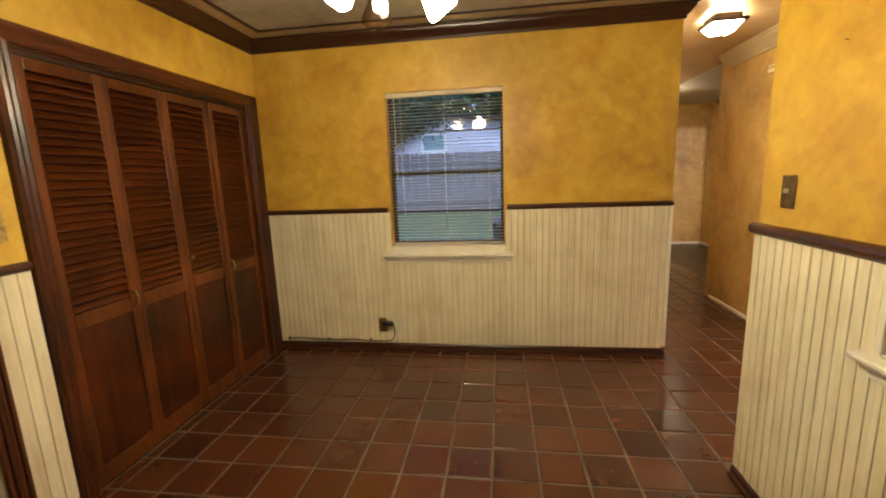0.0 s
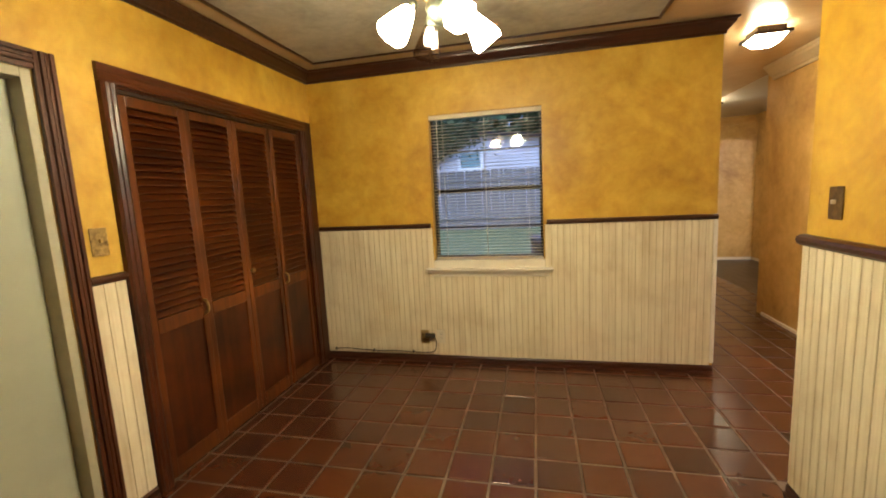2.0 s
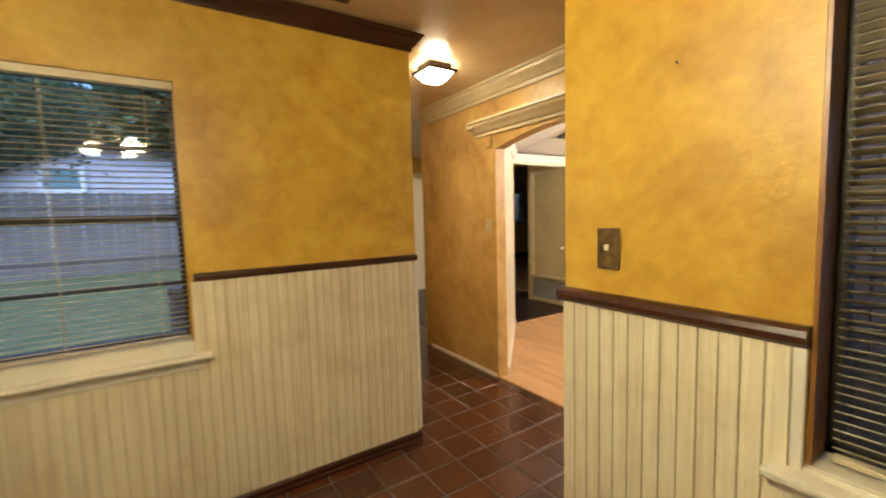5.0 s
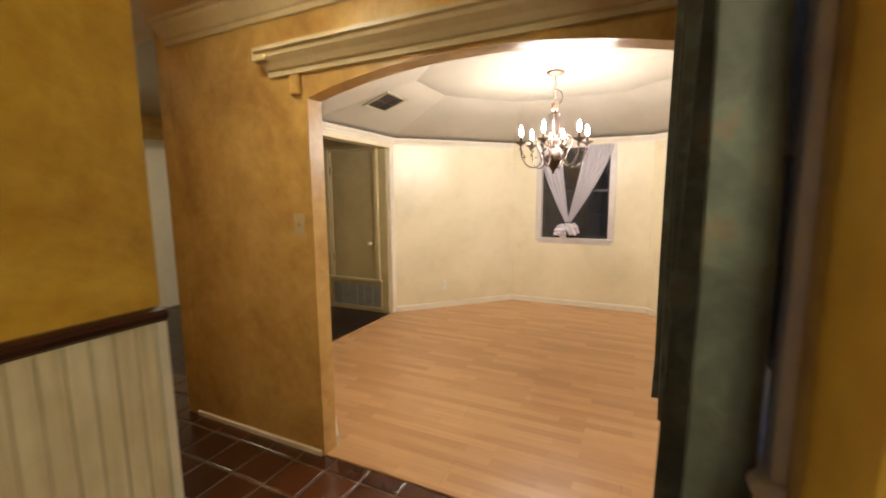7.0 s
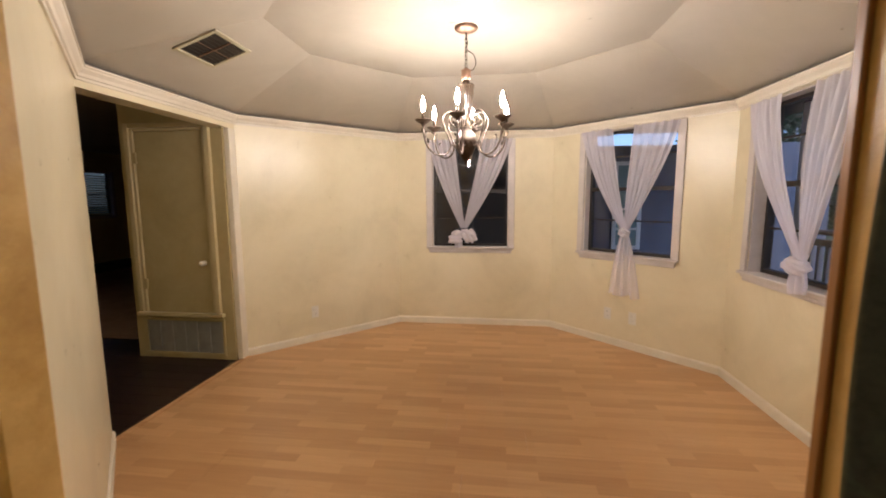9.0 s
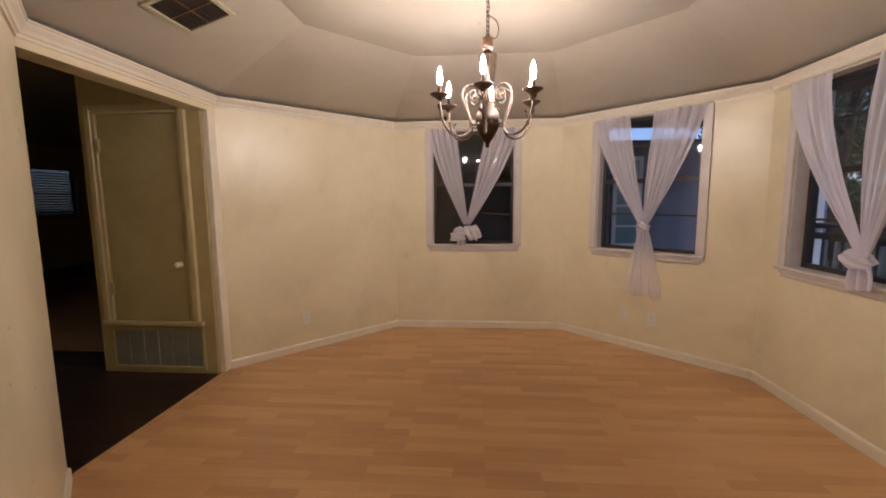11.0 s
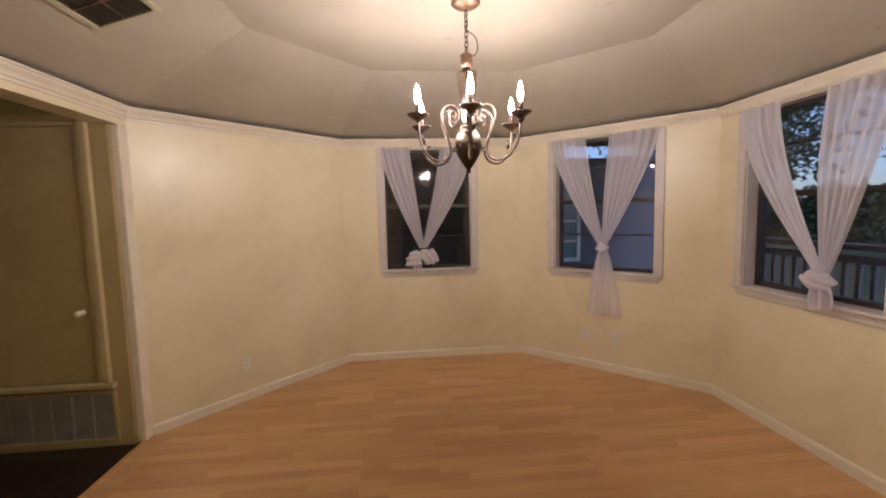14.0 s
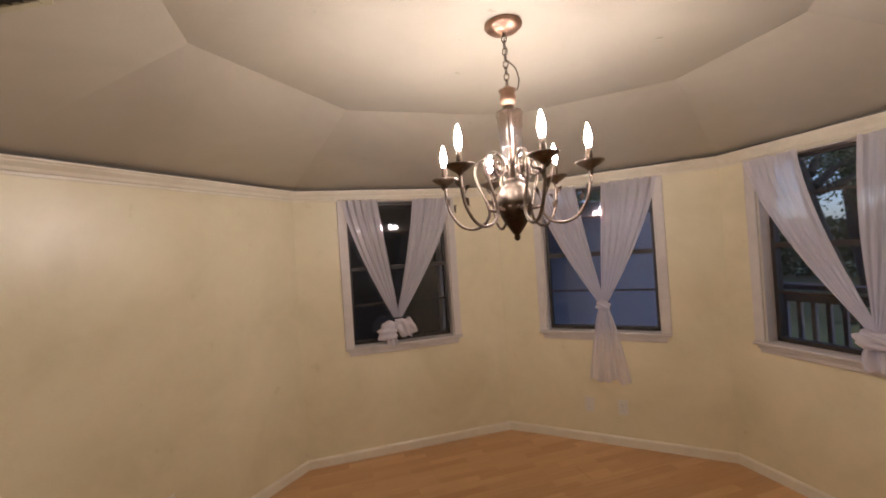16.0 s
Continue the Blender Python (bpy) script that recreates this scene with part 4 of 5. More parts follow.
def outlet(m, u, z, material, label):
    t = thing("wall_outlet", m @ Vector((u, 0.001, z)), label, "outlet")
    part("plate", boxes(((u - 0.035, 0.0008, z - 0.057), (u + 0.035, 0.006, z + 0.057)), bev=0.0025, m=m), material, t)
    for dz in (-0.02, 0.02):
        part("socket", boxes(((u - 0.016, 0.006, z + dz - 0.014), (u + 0.016, 0.0085, z + dz + 0.014)), bev=0.003, m=m), BRASS if material is BRASS else material, t)
        for du in (-0.006, 0.006):
            part("slot", boxes(((u + du - 0.001, 0.0085, z + dz - 0.004), (u + du + 0.001, 0.0091, z + dz + 0.005)), m=m), BLACK, t)
    return t


MW = along((XW, 0), (XW, 1))
MA = along((XA, 0), (XA, -1))
switch_plate(MW, 1.56, 1.24, BRASS, "aged brass light switch by the closet", toggle=BRASS)
switch_plate(ME, -1.945, 1.265, DARKBRASS, "dark aged brass light switch on gold wall", toggle=IVORY)
switch_plate(MA, -3.864, 1.262, HALLTRIM, "tan painted light switch beside the arch", toggle=HALLTRIM)
MNB = MN @ Matrix.Translation((0, 0.0125, 0))
outlet(MNB, -0.745, 0.215, BRASS, "aged brass outlet with a plug in it")
outlet(MNB, -0.61, 0.222, IVORY, "ivory outlet on the wainscot")
MD7 = along(OCT[7], OCT[0])
outlet(MD7, 0.62, 0.29, WHITEPLASTIC, "white outlet on cream wall")
outlet(WB, 0.66, 0.29, WHITEPLASTIC, "white outlet on cream wall")
outlet(WB, 0.90, 0.29, WHITEPLASTIC, "white outlet on cream wall")


def power_cable():
    t = thing("power_cable", (-0.69, YN - 0.03, 0.2), "black plug and cable lying along baseboard", "cable")
    part("plug", boxes(((-0.735, YN - 0.055, 0.215), (-0.655, YN - 0.022, 0.25)), bev=0.006), BLACK, t)
    pts = [(-0.66, YN - 0.04, 0.23), (-0.645, YN - 0.045, 0.19), (-0.655, YN - 0.04, 0.12), (-0.70, YN - 0.03, 0.088), (-0.85, YN - 0.024, 0.083), (-1.0, YN - 0.024, 0.09), (-1.15, YN - 0.022, 0.084), (-1.3, YN - 0.022, 0.088), (-1.45, YN - 0.022, 0.097), (-1.56, YN - 0.022, 0.088)]
    part("cord", tube(smooth_path(pts, 6), 0.0042, 6), BLACK, t)
    for x in (-0.85, -1.2, -1.55):
        part("clip", boxes(((x - 0.006, YN - 0.03, 0.078), (x + 0.006, YN - 0.0135, 0.1)), bev=0.002), BLACK, t)


power_cable()
nb = lathe([(0.0, 0.010), (0.0028, 0.0095), (0.0028, 0.008), (0.0012, 0.0075), (0.0012, -0.003)], seg=8)
nb.transform(Matrix.Translation((XE, 1.764, 1.716)) @ pose(0, 0, 0, 0, -70, 0))
solid("nail", nb, DARKIRON, "small dark nail in gold wall", "nail")


# ---- nook ceiling light ----
def lamp_cluster():
    c = Vector((-0.15, 1.72, 0.03))
    t = thing("ceiling_light", (c.x, c.y, H), "greenish metal ceiling light with tulip glass shades", "ceiling light")
    part("canopy", lathe([(0.0, H - 0.031), (0.085, H - 0.032), (0.085, H - 0.05), (0.04, H - 0.08), (0.022, H - 0.09), (0.022, H - 0.19), (0.0, H - 0.19)], c, 24), FANMETAL, t)
    part("housing", lathe([(0.0, 2.225), (0.09, 2.22), (0.125, 2.18), (0.13, 2.13), (0.115, 2.09), (0.10, 2.075), (0.05, 2.065), (0.048, 2.0), (0.052, 1.985), (0.04, 1.955), (0.02, 1.935), (0.0, 1.93)], c, 28), FANMETAL, t)
    for k, ang in enumerate((32, 122, 212, 302)):
        a = radians(ang)
        d = Vector((math.cos(a), math.sin(a), 0))
        arm = smooth_path([c + d * 0.04 + Vector((0, 0, 2.005)), c + d * 0.075 + Vector((0, 0, 2.015)), c + d * 0.10 + Vector((0, 0, 1.995))], 4)
        part("arm", tube(arm, 0.007, 8), BRASS, t)
        tilt = Matrix.Translation(c + d * 0.10 + Vector((0, 0, 1.99))) @ Matrix.Rotation(a, 4, "Z") @ pose(0, 0, 0, 0, 180 - 38, 0)
        bm = lathe([(0.0, -0.01), (0.018, -0.008), (0.02, 0.02), (0.016, 0.024)], seg=14)
        bm.transform(tilt)
        part("socket_cup", bm, FANMETAL, t)
        bm = lathe([(0.018, 0.018), (0.027, 0.034), (0.039, 0.066), (0.050, 0.100), (0.057, 0.126), (0.052, 0.142), (0.049, 0.141), (0.053, 0.125), (0.046, 0.100), (0.035, 0.067), (0.023, 0.036), (0.014, 0.022)], seg=8)
        for f in bm.faces:
            f.smooth = False
        bm.transform(tilt)
        sh = part("shade", bm, CLEARGLASS if k == 1 else FANBULB, t, "clear tulip glass shade" if k == 1 else "glowing tulip glass shade")
        bm = lathe([(0.0, 0.10), (0.016, 0.092), (0.022, 0.07), (0.016, 0.045), (0.012, 0.03)], seg=12)
        bm.transform(tilt)
        part("bulb", bm, DIMBULB if k == 1 else FANBULB, sh)
    ch = Vector((0.045, -0.02, 0))
    part("pull_chain", tube([c + ch + Vector((0, 0, 2.02)), c + ch + Vector((0, 0, 1.88))], 0.0016, 5), BRASS, t)


lamp_cluster()


def hall_lamp(x, y, glass, s=0.116):
    t = thing("hall_light", (x, y, H), "small dark bronze hall light with glowing glass", "ceiling light", "hall lights")
    part("backplate", boxes(((x - s * 0.75, y - s * 0.75, H - 0.04), (x + s * 0.75, y + s * 0.75, H - 0.0005)), bev=0.004), DARKIRON, t)
    w = 0.016
    part("rim", boxes(((x - s, y - s, H - 0.062), (x + s, y - s + w, H - 0.04)), ((x - s, y + s - w, H - 0.062), (x + s, y + s, H - 0.04)), ((x - s, y - s + w, H - 0.062), (x - s + w, y + s - w, H - 0.04)), ((x + s - w, y - s + w, H - 0.062), (x + s, y + s - w, H - 0.04)), bev=0.003), DARKIRON, t)
    q = s - w - 0.002
    lo = [(-q, -q), (q, -q), (q, q), (-q, q)]
    k = q * 0.62
    hi = [(-k, -k), (k, -k), (k, k), (-k, k)]
    for j in range(4):
        bm = bmesh.new()
        a, b, c, d = lo[j], lo[(j + 1) % 4], hi[(j + 1) % 4], hi[j]
        zs = (H - 0.055, H - 0.105)
        v = [bm.verts.new((x + p[0], y + p[1], z)) for p, z in ((a, zs[0]), (b, zs[0]), (c, zs[1]), (d, zs[1]))]
        bm.faces.new(v)
        part("glass_panel", bm, glass, t, "glowing bevelled glass panel")
    part("glass_panel", boxes(((x - k, y - k, H - 0.108), (x + k, y + k, H - 0.1055))), glass, t, "glowing bevelled glass panel")
    for j in range(4):
        p, r = lo[j], hi[j]
        part("came", tube([(x + p[0], y + p[1], H - 0.055), (x + r[0], y + r[1], H - 0.107)], 0.0028, 5), DARKIRON, t)
    part("finial", lathe([(0.0, -0.012), (0.008, -0.006), (0.006, 0.0), (0.012, 0.006), (0.0, 0.008)], (x, y, H - 0.117), 10), DARKIRON, t)


hall_lamp(1.76, 3.69, HALLGLASS)
hall_lamp(2.40, 6.40, FARGLASS)


# ---- dining room: chandelier ----
def chandelier():
    c = Vector((4.19, 2.925, 0))
    t = thing("chandelier", (c.x, c.y, FZ), "six-arm pewter chandelier with lit candle bulbs", "chandelier")
    part("canopy", lathe([(0.0, FZ - 0.001), (0.066, FZ - 0.002), (0.068, FZ - 0.010), (0.055, FZ - 0.022), (0.02, FZ - 0.032), (0.0, FZ - 0.034)], c, 28), COPPER, t, "brushed copper ceiling plate")
    chain = part("chain", tube([c + Vector((0, 0, FZ - 0.03)), c + Vector((0, 0, FZ - 0.045))], 0.005, 6), DARKIRON, t)
    z, flip = FZ - 0.055, 0
    while z > 2.13:
        ring = [Vector((0.009 * math.cos(2 * math.pi * k / 12), 0, 0.015 * math.sin(2 * math.pi * k / 12))) for k in range(13)]
        r = Matrix.Rotation(radians(45 + 90 * flip), 4, "Z")
        part("link", tube([c + r @ p + Vector((0, 0, z)) for p in ring], 0.0022, 6), DARKIRON, chain)
        z, flip = z - 0.023, 1 - flip
    cord = [(0.0, 0, 2.31), (0.01, -0.008, 2.27), (-0.008, 0.006, 2.235), (0.008, -0.02, 2.225), (0.012, -0.045, 2.205), (0.014, -0.056, 2.165), (0.012, -0.045, 2.13), (0.006, -0.016, 2.112)]
    part("cord", tube([c + p for p in smooth_path(cord, 5)], 0.0024, 6), DARKIRON, t)
    part("crown_cup", lathe([(0.0, 2.135), (0.012, 2.132), (0.020, 2.122), (0.032, 2.118), (0.026, 2.105), (0.03, 2.085), (0.026, 2.068), (0.018, 2.06), (0.0, 2.06)], c, 18), COPPER, t)
    part("collar", lathe([(0.0, 2.062), (0.022, 2.06), (0.022, 2.045), (0.0, 2.045)], c, 18), DARKIRON, t)
    bm = bmesh.new()
    prof = [(0.02, 2.046), (0.046, 2.04), (0.05, 2.03), (0.046, 2.02), (0.044, 2.0), (0.046, 1.985), (0.042, 1.972), (0.038, 1.93), (0.034, 1.89), (0.028, 1.87), (0.03, 1.855), (0.026, 1.82), (0.028, 1.80), (0.034, 1.79)]
    seg = 24
    rings = []
    for r, z in prof:
        rib = 0.08 if 1.88 < z < 1.98 else 0.0
        rings.append([bm.verts.new(c + Vector((math.cos(2 * math.pi * k / seg) * r * (1 - rib * (k % 2)), math.sin(2 * math.pi * k / seg) * r * (1 - rib * (k % 2)), z))) for k in range(seg)])
    for a, b in zip(rings, rings[1:]):
        for k in range(seg):
            bm.faces.new((a[k], a[(k + 1) % seg], b[(k + 1) % seg], b[k])).smooth = True
    part("glass_column", bm, CLEARGLASS, t, "clear ribbed glass column")
    part("stem", lathe([(0.008, 2.05), (0.009, 1.79)], c, 10), PEWTER, t)
    part("body", lathe([(0.0, 1.80), (0.036, 1.795), (0.038, 1.785), (0.032, 1.778), (0.046, 1.765), (0.057, 1.746), (0.062, 1.722), (0.059, 1.70), (0.0, 1.698)], c, 24), PEWTER, t, "turned pewter ball")
    part("finial", lathe([(0.0, 1.6975), (0.061, 1.6972), (0.063, 1.69), (0.060, 1.68), (0.052, 1.658), (0.036, 1.63), (0.02, 1.607), (0.009, 1.592), (0.012, 1.585), (0.009, 1.577), (0.0, 1.571)], c, 24), DARKIRON, t, "dark pointed finial")
    for k in range(12):
        a = radians(30 * k)
        bm = sheet(lambda u, v: c + Vector((math.cos(a + (u - 0.5) * 0.42 * (1 - v * v)), math.sin(a + (u - 0.5) * 0.42 * (1 - v * v)), 0)) * (0.0635 + 0.003 * v) + Vector((0, 0, 1.69 + 0.02 * v)), 2, 3)
        part("petal", bm, DARKIRON, t)
    for k in range(6):
        a = radians(60 * k + 54)
        d, up = Vector((math.cos(a), math.sin(a), 0)), Vector((0, 0, 1))
        pr = [(0.082, 1.824), (0.068, 1.838), (0.079, 1.856), (0.099, 1.847), (0.101, 1.822), (0.082, 1.803), (0.057, 1.812), (0.047, 1.842), (0.062, 1.872), (0.098, 1.881), (0.131, 1.862), (0.141, 1.825), (0.127, 1.775), (0.104, 1.72), (0.096, 1.675), (0.120, 1.638), (0.165, 1.626), (0.210, 1.644), (0.244, 1.69), (0.258, 1.74), (0.262, 1.795)]
        swept = smooth_path([Vector((r, z, 0)) for r, z in pr], 4)
        bm = tube([c + d * q.x + up * q.y for q in swept], 0.0058, 8)
        tube([c + d * 0.05 + up * 1.684, c + d * 0.075 + up * 1.686, c + d * 0.097 + up * 1.69], 0.0055, 8, bm)
        arm = part("arm", bm, PEWTER, t, "scrolled pewter arm")
        e = c + d * 0.262
        for j in range(4):
            z = 1.79 - j * 0.028
            s = 1 if j % 2 else -1
            p = c + d * (0.262 - 0.004 * j * j) + up * z
            q = d.cross(up) * s
            bm = sheet(lambda u, v: p + q * (0.004 + 0.024 * v) + up * (0.022 * v + 0.026 * (u - 0.5) * (1 - v * v)) + d * (0.012 * math.sin(3 * v)), 3, 3)
            part("leaf", bm, DARKIRON, arm)
        part("drip_pan", lathe([(0.006, 1.79), (0.014, 1.80), (0.034, 1.812), (0.048, 1.822), (0.049, 1.826), (0.03, 1.822), (0.012, 1.818), (0.0, 1.818)], e, 20), PEWTER, t)
        part("candle_sleeve", lathe([(0.0, 1.818), (0.011, 1.818), (0.010, 1.872), (0.0, 1.873)], e, 12), DARKIRON, t)
        part("bulb", lathe([(0.006, 1.873), (0.0095, 1.885), (0.0122, 1.90), (0.0115, 1.914), (0.0072, 1.934), (0.003, 1.95), (0.0, 1.957)], e, 12), CANDLE, t, "lit flame-shaped bulb")


chandelier()


# ---- sheer curtains ----
def knot_lump(m, u, v, z, r, seed, squash=0.8):
    bm = bmesh.new()
    bmesh.ops.create_icosphere(bm, subdivisions=4, radius=1.0)
    for p in bm.verts:
        q = p.co.copy()
        f = 1 + 0.16 * math.sin(5 * q.x + 7 * q.z + seed) + 0.16 * noise.noise(q * 1.9 + Vector((seed, 0, 0))) + 0.05 * math.sin(16 * q.z + 5 * q.x)
        p.co = Vector((q.x * f * r * 1.12, q.y * f * r * 0.75, q.z * f * r * squash))
    for f in bm.faces:
        f.smooth = True
    bm.transform(m @ Matrix.Translation((u, v, z)))
    return bm


def sheer(m, u0, u1, ztop, zk, tail, seed, label, gaps, shift):
    """Two sheer panels from the window's top corners into one knot, with a loose tail; local v into the room."""
    mid = (u0 + u1) / 2 + shift
    t = thing("sheer_curtain", m @ Vector((mid, 0.05, ztop)), label, "curtain", "sheer curtains")
    rod = part("rod", tube([m @ Vector((u0 - 0.02, 0.035, ztop + 0.006)), m @ Vector((u1 + 0.03, 0.035, ztop + 0.006))], 0.005, 8), TRIM, t)
    for sgn in (-1, 1):
        out, inn = (u0, mid - gaps[0]) if sgn < 0 else (u1, mid + gaps[1])

        def at(a, b):
            top = out + (inn - out) * a
            end = mid + sgn * 0.035 * (1 - a) * 1.0 - sgn * 0.012 * a
            sag = b ** 1.25
            bow = sgn * 0.055 * math.sin(math.pi * b) * (1 - a) + sgn * 0.03 * math.sin(math.pi * b) * a * -1
            u = top + (end - top) * sag + bow * 0.15
            fold = (0.014 * (1 - 0.55 * b)) * math.sin(a * 31 + seed + 1.2 * math.sin(3 * b + a * 4)) + 0.006 * math.sin(a * 67 + 2 * seed + b * 3)
            v = 0.036 + fold + 0.035 * math.sin(math.pi * min(1, b * 1.05)) * 0.6 + 0.02 * b
            return m @ Vector((u, v, ztop + (zk - ztop) * b + 0.004 * math.sin(a * 40) * (1 - b)))

        part("panel", sheet(at, 56, 40), SHEER, t, "gathered sheer white panel")
    r = 0.045
    if tail == "long":
        part("knot", knot_lump(m, mid, 0.062, zk - 0.02, r, seed, 0.85), SHEER, t, "twisted sheer knot")
        zb = zk - 0.56

        def tl(a, b):
            w = 0.034 + 0.115 * b ** 0.8
            f = 0.02 * (0.4 + b) * math.sin(a * 22 + seed + b)
            return m @ Vector((mid + 0.015 * b + (2 * a - 1) * w, 0.05 + f, zk - 0.04 + (zb - zk) * b + 0.012 * math.sin(a * 13) * b))
        part("tail", sheet(tl, 44, 22), SHEER, t, "loose hanging end")
    elif tail == "bow":
        for s, dz in ((-1, -0.055), (1, -0.035)):
            bm = knot_lump(Matrix.Identity(4), 0, 0, 0, 0.072, seed + s, 0.95)
            bm.transform(m @ Matrix.Translation((mid + s * 0.072 - 0.012, 0.07, zk - 0.05 + dz)) @ Matrix.Rotation(radians(32 * s), 4, "Y"))
            part("loop", bm, SHEER, t, "puffed sheer bow loop")
        part("knot", knot_lump(m, mid, 0.075, zk - 0.045, 0.035, seed + 4, 1.0), SHEER, t, "twisted sheer knot")

        def tl(a, b):
            return m @ Vector((mid - 0.055 + (2 * a - 1) * (0.02 + 0.03 * b), 0.06 + 0.012 * math.sin(a * 14 + seed), zk - 0.10 - 0.11 * b))
        part("tail", sheet(tl, 24, 8), SHEER, t, "short loose end")
    else:
        part("knot", knot_lump(m, mid, 0.075, zk - 0.035, 0.068, seed, 0.72), SHEER, t, "wrapped sheer knot")

        def tl(a, b):
            w = 0.055 + 0.03 * math.sin(math.pi * b * 0.8)
            return m @ Vector((mid + 0.01 + (2 * a - 1) * w, 0.065 + 0.022 * math.sin(a * 17 + seed), zk - 0.06 - 0.14 * b + 0.02 * a * b))
        part("tail", sheet(tl, 32, 10), SHEER, t, "stuffed loose end")


sheer(WA, A_U[0] - 0.03, A_U[1] + 0.03, 1.99, 1.065, "bow", 1.0, "sheer white curtains tied in a bow knot", (0.10, 0.18), -0.06)
sheer(WB, B_MID - 0.44, B_MID + 0.44, 1.99, 1.09, "long", 2.3, "sheer white curtains knotted with long tail", (0.15, 0.04), 0.03)
sheer(WC, C_U[0] - 0.05, C_U[1] + 0.05, 1.99, 1.02, "stuffed", 4.1, "sheer white curtains tied in thick knot", (0.30, -0.03), 0.15)


# ---- hall curtain ----
def damask_panel(x0, x1, y0, deep, zb, seed, folds, label):
    t = thing("green_curtain", ((x0 + x1) / 2, 2.16, 2.12), label, "curtain", "hall curtains")

    def at(a, b):
        s = math.sin(a * folds * 2 * math.pi + seed + 0.25 * math.sin(b * 3))
        x = x0 + (x1 - x0) * a + 0.012 * math.sin(b * 5 + seed + a * 4) + 0.016 * math.cos(a * folds * 2 * math.pi + seed)
        y = y0 + deep * s * (0.55 + 0.45 * b) + 0.012 * math.sin(a * folds * 4.3 + 2 * b + seed)
        return Vector((x, y, 2.12 + (zb - 2.12) * b + 0.012 * math.sin(a * 7 + seed) * b))
    bm = sheet(at, 110, 40)
    r = bmesh.ops.extrude_face_region(bm, geom=bm.faces[:])
    bmesh.ops.translate(bm, verts=[q for q in r["geom"] if isinstance(q, bmesh.types.BMVert)], vec=(0, -0.003, 0))
    part("panel", bm, DAMASK, t)
    return t


damask_panel(1.88, 2.332, 2.178, 0.044, 0.83, 0.4, 4, "dark green damask curtain beside the arch")
damask_panel(1.40, 1.70, 2.185, 0.05, 0.78, 2.0, 3, "dark green damask curtain at the hall window")
rod = thing("curtain_rod", (1.85, 2.19, 2.13), "dark bronze curtain rod over the hall window", "curtain rod")
part("pole", tube([(1.36, 2.19, 2.135), (2.34, 2.19, 2.135)], 0.009, 10), DARKIRON, rod)
for x in (1.42, 2.28):
    part("bracket", boxes(((x - 0.008, 2.1005, 2.12), (x + 0.008, 2.185, 2.15)), bev=0.003), DARKIRON, rod)


# ---- ceiling vent ----
def vent():
    n = Vector((0, -(2.36 - DZ), -(4.90 - 4.02)))
    n.normalize()
    yv = Vector((0, 1, 0)) - n * n.y
    yv.normalize()
    xv = Vector((1, 0, 0))
    y = 4.38
    z = DZ + (4.90 - y) / (4.90 - 4.02) * (FZ - DZ)
    m = Matrix(((xv.x, yv.x, -n.x, 4.0), (xv.y, yv.y, -n.y, y), (xv.z, yv.z, -n.z, z), (0, 0, 0, 1)))
    t = thing("ceiling_vent", (4.0, y, z), "cream framed ceiling air vent with dark louvres", "vent")
    a, b, w = 0.165, 0.14, 0.024
    part("backing", boxes(((-a + w, -b + w, -0.004), (a - w, b - w, -0.002)), m=m), DUCT_SHADOW_DARK, t)
    part("frame", boxes(((-a, -b, -0.012), (a, -b + w, -0.001)), ((-a, b - w, -0.012), (a, b, -0.001)), ((-a, -b + w, -0.012), (-a + w, b - w, -0.001)), ((a - w, -b + w, -0.012), (a, b - w, -0.001)), bev=0.003, m=m), DOORJAMB, t)
    part("divider", boxes(((-0.003, -b + w, -0.011), (0.003, b - w, -0.004)), m=m), COPPER, t)
    part("divider", boxes(((-a + w, -0.003, -0.011), (a - w, 0.003, -0.0105)), m=m), COPPER, t)
    for k in range(9):
        u = -b + w + 0.012 + k * (2 * b - 2 * w - 0.024) / 8
        part("slat", boxes(((-a + w, -0.008, -0.0006), (a - w, 0.008, 0.0006)), m=m @ Matrix.Translation((0, u, -0.007)) @ pose(0, 0, 0, 28)), DUCT_SHADOW_DARK, t)


vent()


